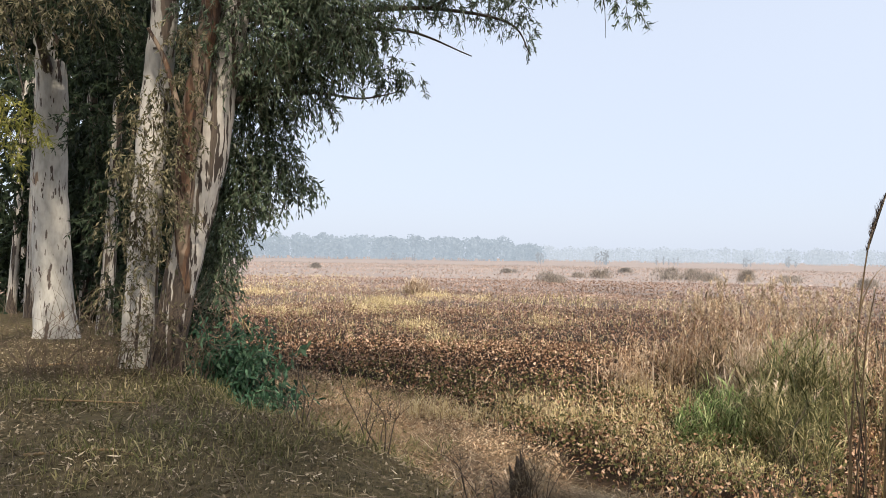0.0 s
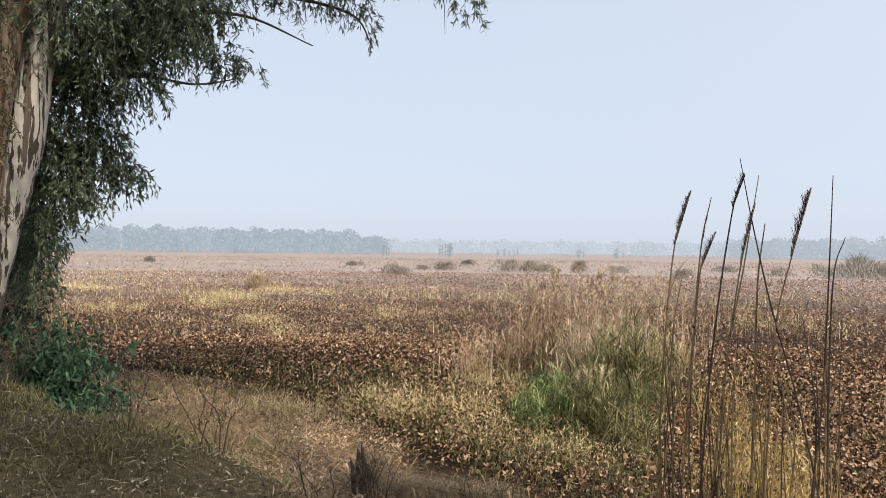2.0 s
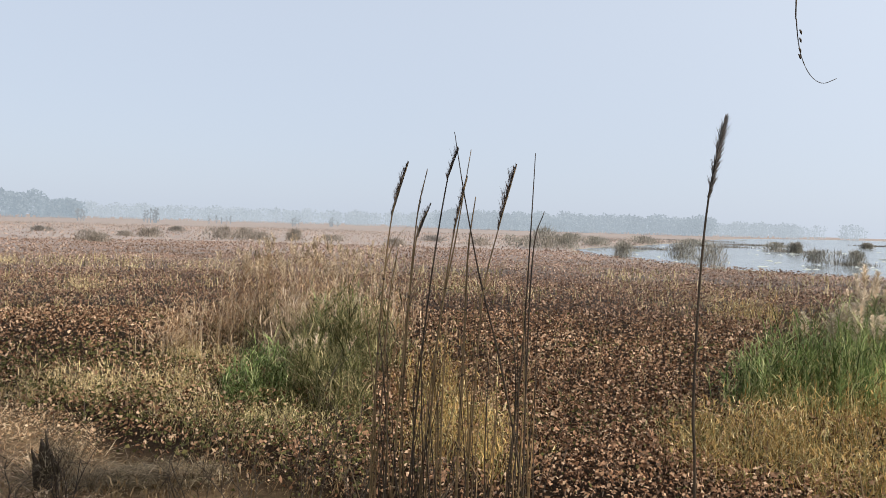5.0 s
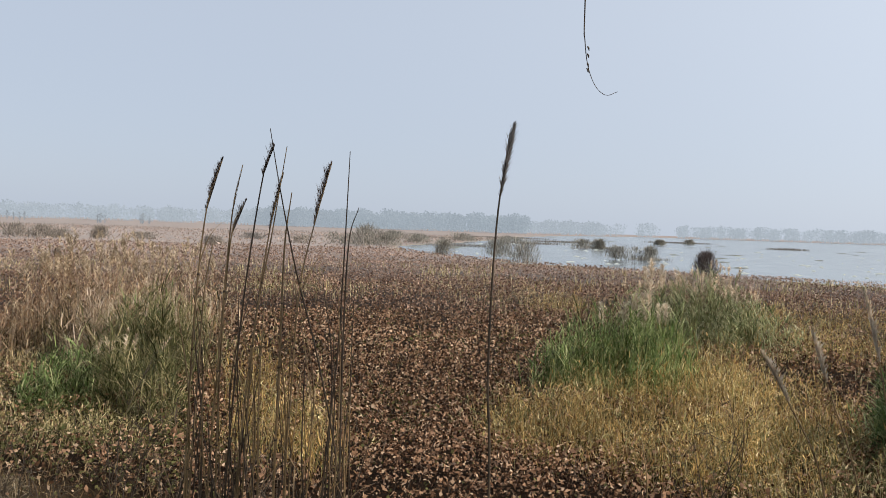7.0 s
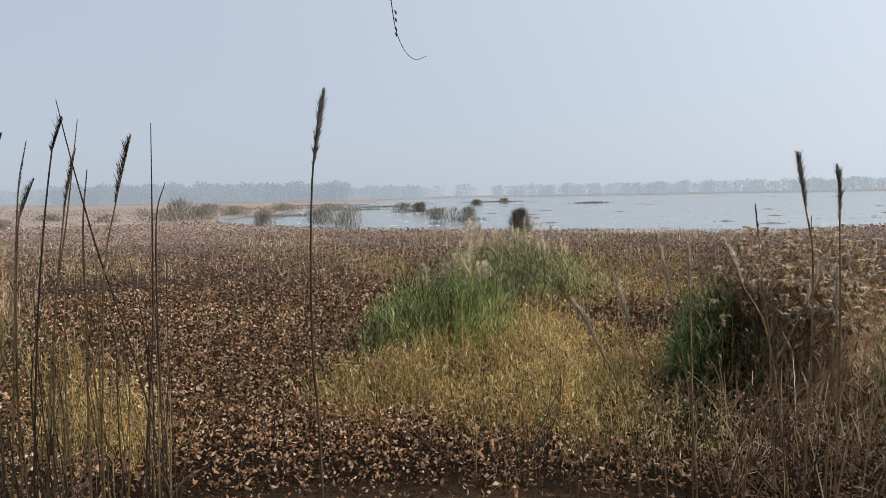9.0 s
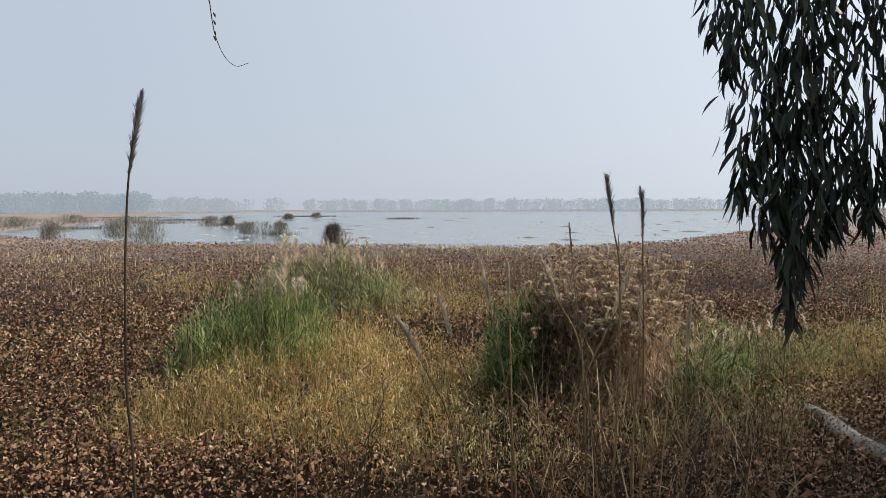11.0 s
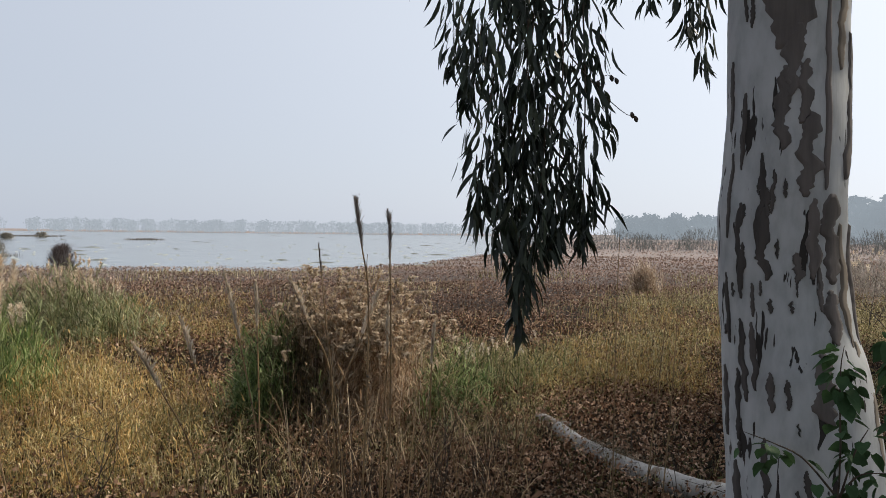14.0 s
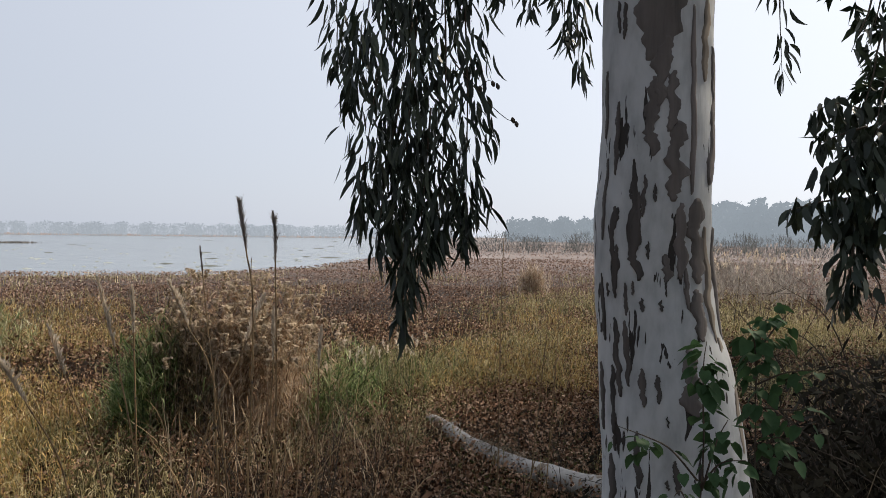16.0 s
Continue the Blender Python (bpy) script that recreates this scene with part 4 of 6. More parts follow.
reed_bed("reed_bed", [(19.8, 10.2, .45, .4, .95, 120), (18.2, 9.9, .25, .3, .75, 40)], M_REED_DUSTY, M_REED, "fresh green reed tuft among dry lotus", 0, leaf_len=.3)
reed_bed("reed_bed", [(21.5, 11.9, .32, .2, 1.45, 190)], M_TAN, M_TAN, "stiff sheaf of straw-coloured dry reed", 0, stiff=True, leaf_len=.3, tilt=.18)
reed_bed("reed_bed", [(22.8, 9.9, .25, .25, 1.1, 55), (25.5, 9.4, .35, .35, .9, 60)], M_REED_DULL, M_REED_DULL, "withering reeds with pale hanging leaves", 7, M_TAN_PLUME, .2)
reed_bed("reed_bed", [(57, 11.0, .6, .45, 1.35, 210), (60.5, 11.3, .65, .5, 1.6, 230), (63, 11.8, .4, .4, 1.5, 90), (54.8, 10.7, .4, .35, 1.05, 80)], M_REED, M_REED, "bright green low reeds with pale plumes", 0, stiff=True, leaf_len=.38, tilt=.08)
reed_bed("reed_bed", [(61.2, 11.5, .75, .3, 1.75, 26)], M_REED_DULL, M_REED, "green reeds topped by pale fluffy plumes", 12, M_PLUME, .33, leaf_len=.3, each_plume=True)
reed_bed("reed_bed", [(65, 17.0, 1.2, .9, 1.75, 330), (67.6, 16.2, 1.0, .7, 1.3, 170), (62, 17.2, .8, .7, 1.4, 130)], M_REED_DULL, M_REED_DUSTY, "dusty green reeds with small pale plumes", 70, M_TAN_PLUME, .2)
reed_bed("reed_bed", [(79.0, 9.1, .36, .5, 1.65, 300), (77.2, 9.4, .3, .4, 1.05, 100)], M_REED, M_REED, "bright green side of a dense reed clump", 0, leaf_len=.34)
# core in dark browns: inner shade of the clump put into the colours
reed_bed("reed_bed", [(80.8, 9.1, .36, .5, 1.9, 300), (81.6, 9.2, .5, .5, 1.3, 160)], M_MOUND_BROWN, M_CLUMP, "dark shaded core of a dense reed clump", 16, M_CLUMP_PLUME, .17, leaf_len=.26, each_plume=True, curled=True)
reed_bed("reed_bed", [(83.2, 9.3, .55, .55, 1.95, 300), (85.8, 9.5, .5, .55, 1.95, 240), (84.5, 9.1, .6, .5, 1.6, 260), (86.5, 9.0, .6, .5, 1.5, 200)], M_TAN, M_RUST, "rusty reed clump with curled pale seed heads", 210, M_CLUMP_PLUME, .17, leaf_len=.22, each_plume=True, curled=True)
reed_bed("reed_bed", [(88.4, 9.8, .6, .6, 1.75, 190), (87, 8.9, .45, .4, 1.4, 110)], M_TAN, M_RUST, "tan feathery reeds thick with seed heads", 90, M_CLUMP_PLUME, .17, leaf_len=.22, each_plume=True, curled=True)
reed_bed("reed_bed", [(92.5, 9.8, .45, .5, 1.1, 110), (91, 9.0, .3, .3, .8, 50)], M_REED_DULL, M_REED, "green reeds beside the rusty clump", 6, M_TAN_PLUME, .15, leaf_len=.3)
reed_bed("reed_bed", [(95, 11.0, .9, .8, .9, 170), (98.5, 12.0, .9, .8, .75, 90)], M_REED, M_REED_DULL, "low green and straw reeds", 20, M_PLUME, .14, leaf_len=.3)
reed_bed("reed_bed", [(106.2, 31, .55, .4, 1.5, 150)], M_TAN, M_TAN, "lone tan reed tuft in the open marsh", 0, stiff=True, leaf_len=.4)
reed_bed("reed_bed", [(-2.1, 46, .8, .5, 1.25, 150)], M_TAN, M_TAN, "pale straw tuft standing above the lotus", 0, stiff=True, leaf_len=.4, tilt=.3)
# greyed bush tone on these reeds stands for haze
reed_bed("reed_bed", [(118, 34, 3.0, 2.5, 1.5, 260), (121, 46, 5, 4, 1.7, 260), (124, 30, 3, 3, 1.4, 200)], M_MOUND, M_MOUND, "tan dry reeds at the edge of the marsh", 90, M_PLUME, .25, True, .4)


# ---- single tall reeds near the bank ----
def tall_reed(pts, head, mat, head_w, label, r0=.0045, tufts=420, tuft=.044, flag=.5, leaf_n=2, plume_mat=None, spread=.17):
    """pts from the tip down; the head covers the first stretch. Stalk, nodes, seed head, leaf blades."""
    p = np.asarray(pts, float)
    last, d = p[-1], unit(p[-1] - p[-2])
    gz = float(ground_z(last[0], last[1]))
    foot = last + np.array([d[0] * .3, d[1] * .3, -1]) * max(0, last[2] - gz)
    root = thing("tall_reed", tuple(foot), label, "reed", "tall reeds by the bank")
    line = np.vstack([p, foot])[::-1]
    g = tube(Geo(), line, [r0 * 1.25, r0, r0 * .8, r0 * .4], 6, 26)
    stalk = part("stalk", g, mat, root)
    c = curve_points(line, 60)
    for f in (12, 20, 28, 36):
        part("node", tube(Geo(), [c[f] - (c[f + 1] - c[f]) * .12, c[f], c[f] + (c[f + 1] - c[f]) * .12], [r0 * .9, r0 * 1.5, r0 * .9], 6, 3), M_STALK_DARK, stalk)
    if head:
        k = 15
        b = curve_points(p[:head + 1], k + 1)
        g = Geo()
        for i in range(k):
            full = (.2 + 1.0 * math.sin(math.pi * (.03 + .84 * (i + .5) / k))) * rng.uniform(.75, 1.2)
            plume(g, b[i + 1], b[i], int(tufts * 1.5 * rng.uniform(.7, 1.3)) // k, tuft * full, head_w * .8, spread * .55, flag, .12 + spread * .8)
        part("plume", g, plume_mat or M_PLUME_DARK, root)
    if leaf_n:
        for j in range(leaf_n):
            q = c[int(rng.integers(14, 38))]
            g = blades(Geo(), q[None], rng.uniform(.18, .4), .008, rng.uniform(.2, .6), rng.uniform(.3, 1.8), None, 6, .6)
            part("leaf_blade", g, M_STALK, root)
    return root


DARK_REED = "tall withered reed with a dark narrow seed head"
BARE_REED = "tall thin withered reed stalk without a plume"
tall_reed([(1.79, 3.12, 2.69), (1.73, 3.16, 2.43), (1.69, 3.18, 1.86), (1.67, 3.19, 1.1)], 1, M_STALK, .004, DARK_REED)
tall_reed([(1.87, 3.08, 2.66), (1.83, 3.1, 2.41), (1.79, 3.12, 1.75), (1.76, 3.14, 1.1)], 1, M_STALK, .003, "tall withered reed with a thin closed seed head", tufts=80, tuft=.03)
tall_reed([(1.89, 3.07, 2.5), (1.83, 3.1, 2.32), (1.8, 3.12, 1.75), (1.79, 3.12, 1.1)], 1, M_STALK, .004, DARK_REED, tufts=140)
tall_reed([(1.99, 3.0, 2.76), (1.95, 3.03, 2.61), (1.88, 3.07, 1.97), (1.83, 3.1, 1.1)], 1, M_STALK_DARK, .004, DARK_REED, tufts=130, tuft=.05)
tall_reed([(1.97, 3.01, 2.84), (2.02, 2.98, 2.53), (2.09, 2.93, 2.14), (2.18, 2.87, 1.74), (2.27, 2.79, 1.13)], 0, M_STALK_DARK, .004, "long dark broken reed stalk leaning across others")
tall_reed([(2.04, 2.97, 2.76), (1.99, 3.0, 2.35), (1.93, 3.04, 1.87), (1.9, 3.06, 1.1)], 0, M_STALK, .004, BARE_REED)
tall_reed([(2.03, 2.98, 2.63), (1.98, 3.01, 2.35), (1.92, 3.05, 1.76), (1.87, 3.07, 1.1)], 1, M_STALK, .004, DARK_REED)
tall_reed([(2.21, 2.84, 2.69), (2.15, 2.89, 2.38), (2.1, 2.92, 2.09), (2.08, 2.94, 1.6), (2.06, 2.95, 1.11)], 1, M_STALK, .005, "tall reed with a full brown seed head", tufts=230, tuft=.065)
tall_reed([(2.28, 2.79, 2.75), (2.27, 2.79, 2.46), (2.26, 2.8, 2.01), (2.25, 2.81, 1.72), (2.21, 2.84, 1.12)], 0, M_STALK_DARK, .004, BARE_REED)
tall_reed([(2.32, 2.76, 2.48), (2.28, 2.78, 2.31), (2.27, 2.79, 1.83), (2.27, 2.79, 1.13)], 0, M_STALK_DARK, .004, BARE_REED)
tall_reed([(2.06, 2.95, 2.54), (2.04, 2.97, 2.27), (2.03, 2.97, 1.76), (2.02, 2.98, 1.11)], 0, M_STALK, .004, BARE_REED, .006)
tall_reed([(1.76, 3.14, 2.29), (1.73, 3.16, 2.05), (1.71, 3.17, 1.59), (1.69, 3.18, 1.1)], 1, M_STALK, .004, "short reed with a pale worn seed head", tufts=90, tuft=.04, plume_mat=M_PLUME)
tall_reed([(1.735, 1.33, 2.71), (1.727, 1.345, 2.62), (1.72, 1.365, 2.487), (1.715, 1.375, 2.32), (1.712, 1.38, 2.12), (1.712, 1.38, 1.9), (1.72, 1.37, 1.67)], 2, M_STALK_DARK, .0038, "lone tall reed with a drooping ragged grey plume", .0038, 640, .044, .8, 0, M_PLUME_GREY, .42)
tall_reed([(4.99, .41, 2.6), (4.99, .39, 2.47), (5.0, .36, 2.27), (5.0, .32, 2.0), (5.0, .32, 1.42), (5.0, .35, .52)], 2, M_STALK, .006, "tall reed with a grey-brown seed head", .006, 420, .085, .4, 2, M_PLUME_GREY, .32)
tall_reed([(5.01, .2, 2.53), (5.01, .18, 2.36), (5.01, .18, 2.18), (5.01, .17, 1.72), (5.01, .17, 1.21), (5.01, .18, .54)], 2, M_STALK, .006, "tall reed with a grey-brown seed head", .006, 380, .075, .4, 2, M_PLUME_GREY, .32)
tall_reed([(4.97, .64, 2.3), (4.97, .62, 2.11), (4.97, .58, 1.71), (4.98, .55, 1.41), (4.98, .51, .51)], 1, M_STALK, .006, "slender reed with a small seed head", .005, 110, .05)
PALE = "leaning pale grass stalk with a narrow soft spike"
for pts in ([(5.05, 1.27, 2.11), (5.07, 1.17, 1.67), (5.1, 1.04, .89)], [(5.09, 1.07, 2.05), (5.1, 1.06, 1.75), (5.1, 1.04, .97)], [(5.14, .86, 2.08), (5.15, .74, 1.79), (5.18, .57, 1.37)],
            [(5.2, .25, 1.99), (5.2, .37, 1.68), (5.17, .65, .98)], [(4.88, 1.8, 1.67), (4.94, 1.64, 1.36), (5.0, 1.44, .89)], [(4.97, 1.53, 1.82), (5.0, 1.44, 1.51), (5.05, 1.25, .89)],
            [(5.21, -.12, 1.77), (5.21, -.1, 1.48), (5.21, -.09, .8)], [(5.21, .2, 1.91), (5.21, .2, 1.54), (5.21, .24, .78)]):
    tall_reed(pts, 1, M_STALK, .015, PALE, .006, 320, .06, .3, 1, M_PLUME, .28)
# thinner stems and dead blades at the feet of the tall reeds
for i in range(60):
    x, y = 1.66 + .72 * rng.random(), 0
    y = 3.22 - (x - 1.66) * .62 + rng.normal(0, .08)
    h = rng.uniform(1.35, 2.15)
    tall_reed([(x + rng.normal(0, .06), y + rng.normal(0, .05), h), (x + rng.normal(0, .03), y, h - .45), (x, y, 1.0)], 0, M_STALK_DARK if i % 5 < 3 else M_STALK, .004, "short broken dry reed stem beside taller ones", rng.uniform(.0025, .0055), leaf_n=2 if i % 3 == 0 else 0)
for pts in ([(4.2, -1.12, 2.42), (4.21, -1.11, 1.9), (4.2, -1.1, .8)], [(4.3, -1.42, 1.95), (4.32, -1.38, 1.5), (4.3, -1.3, .7)], [(4.35, -1.5, 2.0), (4.33, -1.46, 1.4), (4.3, -1.4, .7)]):
    tall_reed(pts, 0, M_STALK, .004, BARE_REED, .004, leaf_n=1)


# ---- bushes and islands out in the marsh ----
def marsh_bush(az, r, w, h, mat, label, n=1000, lump=4):
    """A rounded reed bush: domes of short stiff growth on a dark core of stems."""
    x, y = polar(az, r)
    root = thing("marsh_bush", (x, y, 0), label, "bush", "bushes in the marsh")
    for j in range(lump):
        ox, oy = rng.normal(0, w * .2, 2)
        hj = h * rng.uniform(.75, 1.05)
        m = n // lump
        a = rng.uniform(0, 6.28, m)
        f = np.sqrt(rng.random(m))
        u = rng.uniform(0, .8, m)
        rr = f * w * .42 * np.sqrt(np.clip(1 - (u / .83) ** 2, .01, 1))
        X, Y = x + ox + rr * np.cos(a), y + oy + rr * np.sin(a)
        P = np.stack([X, Y, np.maximum(ground_z(X, Y), -.06) + u * hj], -1)
        g = blades(Geo(), P, h * rng.uniform(.16, .36, m), .034 * max(1, r / 50) * rng.uniform(.6, 1.4, m), np.abs(rng.normal(.3, .45, m)) * (.4 + f), rng.uniform(.1, 1.4, m), a + rng.normal(0, .6, m), 2, .6)
        part("tuft", g, mat, root, kind="stuff")
    return root


GREY_BUSH = "rounded tan reed bush in the marsh, greyed for haze"
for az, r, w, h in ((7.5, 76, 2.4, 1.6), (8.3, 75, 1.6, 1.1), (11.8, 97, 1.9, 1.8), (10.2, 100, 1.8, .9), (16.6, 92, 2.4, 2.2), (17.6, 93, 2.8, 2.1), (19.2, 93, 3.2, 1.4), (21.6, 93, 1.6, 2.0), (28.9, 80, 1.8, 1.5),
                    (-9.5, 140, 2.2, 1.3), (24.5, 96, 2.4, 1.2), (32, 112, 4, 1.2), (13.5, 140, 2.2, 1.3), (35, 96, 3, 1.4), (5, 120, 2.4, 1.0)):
    # beyond 110 m the greyer tone stands for haze
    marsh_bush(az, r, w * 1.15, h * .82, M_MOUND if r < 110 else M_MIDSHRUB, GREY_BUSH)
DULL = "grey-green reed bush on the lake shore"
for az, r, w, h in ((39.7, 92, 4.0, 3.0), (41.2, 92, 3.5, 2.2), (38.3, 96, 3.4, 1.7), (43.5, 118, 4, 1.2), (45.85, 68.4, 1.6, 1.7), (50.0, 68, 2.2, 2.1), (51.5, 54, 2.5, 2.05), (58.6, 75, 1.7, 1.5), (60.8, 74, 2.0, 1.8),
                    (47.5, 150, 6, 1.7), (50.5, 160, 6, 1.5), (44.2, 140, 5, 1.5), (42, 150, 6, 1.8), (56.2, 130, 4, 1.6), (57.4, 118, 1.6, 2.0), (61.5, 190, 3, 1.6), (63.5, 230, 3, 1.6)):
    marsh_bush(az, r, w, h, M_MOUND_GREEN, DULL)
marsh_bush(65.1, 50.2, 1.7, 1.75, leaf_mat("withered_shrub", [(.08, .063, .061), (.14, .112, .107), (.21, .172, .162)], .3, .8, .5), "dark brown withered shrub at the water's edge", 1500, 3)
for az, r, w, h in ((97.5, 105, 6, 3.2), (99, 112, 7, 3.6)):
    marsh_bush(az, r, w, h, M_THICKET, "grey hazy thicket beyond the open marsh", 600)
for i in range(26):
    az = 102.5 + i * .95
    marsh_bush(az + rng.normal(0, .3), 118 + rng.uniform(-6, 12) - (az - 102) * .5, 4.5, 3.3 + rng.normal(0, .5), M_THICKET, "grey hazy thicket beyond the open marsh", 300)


def floats(n, az0, az1, r0, r1, size):
    """Low mats of weed lying on the water: flat uneven islets."""
    g = Geo()
    az, r = rng.uniform(az0, az1, n), r0 * (r1 / r0) ** rng.random(n)
    x, y = polar(az, r)
    ok = wet(x, y) > .95
    x, y, r = x[ok], y[ok], r[ok]
    m = len(x)
    a = np.linspace(0, 2 * np.pi, 9, endpoint=False)
    s = size * rng.uniform(.3, 1.5, m) * (r / 60) ** .6
    long = rng.uniform(1.0, 3.5, m)
    rad = rng.uniform(.6, 1.1, (m, 9)) * s[:, None]
    t = np.arctan2(x, y)
    u, w = rad * np.cos(a) * long[:, None], rad * np.sin(a)
    X = x[:, None] + u * np.cos(t)[:, None] + w * np.sin(t)[:, None]
    Y = y[:, None] - u * np.sin(t)[:, None] + w * np.cos(t)[:, None]
    v = np.concatenate([np.stack([X, Y, X * 0 - .07], -1), np.stack([x, y, x * 0 + .03 + s * .05], -1)[:, None]], 1)
    k = np.arange(m)[:, None] * 10
    return g.add(v, None, np.concatenate([k + [j, (j + 1) % 9, 9] for j in range(9)]))


stuff("floating_weed", floats(60, 43, 98, 60, 420, .4), plain_mat("weed_mat", (.10, .11, .095), (.18, .185, .16), 3), "dark mats of floating weed on the lake", "water weed")
stuff("lily_pads", floats(200, 46, 97, 54, 160, .12), plain_mat("pale_pads", (.28, .3, .27), (.46, .48, .45), 3, .5), "pale floating leaves scattered on the lake", "water weed")
# mud spits with low growth far out on the water
g = Geo()
for az, r, half in ((52, 150, 7), (47, 110, 6), (54.5, 185, 9), (50, 240, 14), (63, 260, 9), (60.8, 77, 1.8), (70, 190, 4), (46.5, 190, 14), (57, 125, 3)):
    n = int(260 * half ** .5)
    aa = az + np.degrees(rng.normal(0, .5, n) * half / r)
    x, y = polar(aa, r + rng.normal(0, 1.5, n))
    blades(g, np.stack([x, y, x * 0 - .08], -1), rng.uniform(.2, .55, n) * (r / 130) ** .3, .06 * r / 60, rng.normal(0, .4, n), rng.uniform(.2, 1.4, n), segs=2)
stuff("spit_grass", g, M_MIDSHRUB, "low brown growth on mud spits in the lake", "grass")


# ---- gum trees ----
def gum_tree(label, stems, foot, crown, leaf_m, limbs=(), per=3600, L=.14, W=.020, group="gum trees on the bank", sides=20, drop=.7, rough=.10):
    """stems and limbs: (points, radii, bark). crown: balls of foliage."""
    root = thing("gum_tree", foot, label, "tree", group)
    for pts, radii, mat in stems:
        p = [np.asarray(q, float) for q in pts]
        part("trunk", tube(Geo(), p, radii, sides, 8 * len(p), rough, 2.2), mat, root, smooth=True)
    for pts, radii in limbs:
        part("branch", tube(Geo(), pts, radii, 8, 5 * len(pts), .12, 5), M_TWIG, root, smooth=True)
    gl, gt = Geo(), Geo()
    sprays(gl, gt, crown, per, L, W, drop)
    part("twig_mass", gt, M_TWIG, root, kind="stuff")
    part("crown", gl, leaf_m, root)
    return root


# twin-stemmed tree with peeling bark
RIGHT = [(-2.54, 9.55, 5.3, .9), (-1.85, 9.7, 5.5, .75), (-2.22, 10.14, 4.75, .7), (-1.45, 9.77, 5.1, .5), (-2.83, 10.51, 4.05, .65), (-2.5, 10.6, 3.7, .45), (-2.15, 10.67, 3.4, .28), (-2.95, 10.49, 3.15, .42), (-3.22, 10.71, 2.45, .36),
         (-3.28, 10.7, 1.95, .25), (-.87, 10.42, 4.95, .26), (-1.16, 10.1, 5.5, .42), (-1.79, 9.71, 6.2, .9), (-.43, 10.35, 6.5, .6), (1.16, 10.58, 6.6, .5), (-3.0, 9.9, 6.5, 1.1), (-2.75, 10.3, 4.6, .5), (-3.0, 10.4, 3.6, .45), (-2.6, 10.2, 3.2, .3), (-3.1, 10.4, 2.8, .35)]
gum_tree("leaning twin-stemmed gum tree with peeling brown bark", [
    ([(-4.02, 9.64, .5), (-3.99, 9.64, .95), (-3.95, 9.67, 2.01), (-3.89, 9.65, 3.24), (-3.81, 9.68, 4.55), (-3.7, 9.61, 5.62), (-3.65, 9.52, 7.75), (-3.5, 9.5, 11)], [.30, .22, .2, .19, .18, .17, .14, .08], M_BARK_GREY),
    ([(-3.60, 9.39, .3), (-3.56, 9.39, .62), (-3.45, 9.42, 1.6), (-3.28, 9.46, 2.52), (-3.06, 9.51, 3.67), (-2.93, 9.55, 4.75), (-2.77, 9.59, 5.63), (-2.45, 9.57, 7.8), (-2.2, 9.6, 11)], [.28, .22, .2, .21, .23, .21, .18, .13, .07], M_BARK_BROWN),
    ([(-3.28, 9.33, 1.9), (-3.3, 9.25, 2.86), (-3.22, 9.17, 3.82), (-3.08, 9.11, 4.64), (-2.93, 9.05, 5.44), (-2.74, 8.88, 6.73), (-2.6, 8.7, 9)], [.06, .11, .13, .12, .12, .1, .05], M_BARK_RED),
    ([(-3.2, 9.12, 3.6), (-3.26, 9.03, 3.95), (-3.36, 9.0, 4.35), (-3.5, 9.05, 4.75), (-3.7, 9.07, 5.1)], [.06, .045, .035, .03, .02], M_BARK_RED)],
    (-3.8, 9.5, .6), RIGHT, M_GUM,
    [([(-2.93, 9.56, 4.6), (-2.25, 9.92, 4.93), (-1.55, 10.15, 5.38), (-.65, 10.44, 5.52), (.26, 10.55, 5.21)], [.07, .05, .035, .02, .008]),
     ([(-2.95, 9.55, 4.3), (-2.5, 10.07, 4.51), (-1.85, 10.21, 4.59), (-1.25, 10.39, 4.56), (-.68, 10.54, 4.71)], [.05, .035, .022, .014, .006]),
     ([(-2.8, 9.6, 5.5), (-1.55, 10.15, 5.69), (-.34, 10.45, 5.84), (.79, 10.82, 5.77), (1.13, 10.88, 5.31)], [.07, .05, .03, .018, .006]),
     ([(-.34, 10.45, 5.84), (.3, 10.3, 6.1), (1.16, 10.4, 6.3), (1.9, 9.4, 6.1)], [.03, .025, .018, .008])], per=8600, L=.10, W=.0205)
# thinner foliage strung along the reaching limbs
root = thing("gum_branch_spray", (1.1, 10.8, 5.5), "thin hanging gum foliage at branch ends against the sky", "foliage")
gl, gt = Geo(), Geo()
sprays(gl, gt, [(-.75, 10.03, 5.75, .40), (-.03, 10.35, 5.9, .36), (.45, 10.6, 5.95, .3), (.8, 10.82, 5.95, .33), (1.02, 10.95, 5.75, .2), (1.08, 10.99, 5.55, .12), (-.5, 10.4, 4.85, .14), (-.2, 10.3, 6.2, .5), (.6, 10.4, 6.3, .5)], 4200, .095, .015, .55, .28)
part("foliage", gl, M_GUM, root)
part("twig_mass", gt, M_TWIG, root, kind="stuff")
root = thing("gum_branch_spray", (1.9, 8.2, 5.4), "thin hanging gum foliage at branch ends against the sky", "foliage")
gl, gt = Geo(), Geo()
sprays(gl, gt, [(1.93, 8.11, 5.12, .17), (1.86, 8.2, 5.3, .2), (1.76, 8.25, 5.6, .4), (1.2, 8.6, 5.9, .5)], 3600, .095, .015, .6, .25)
tube(gt, [(1.3, 8.6, 6.0), (1.55, 8.3, 5.5), (1.62, 8.2, 5.2), (1.63, 8.15, 4.8)], [.012, .008, .005, .002], 5)
part("foliage", gl, M_GUM, root)
part("twig_mass", gt, M_TWIG, root, kind="stuff")

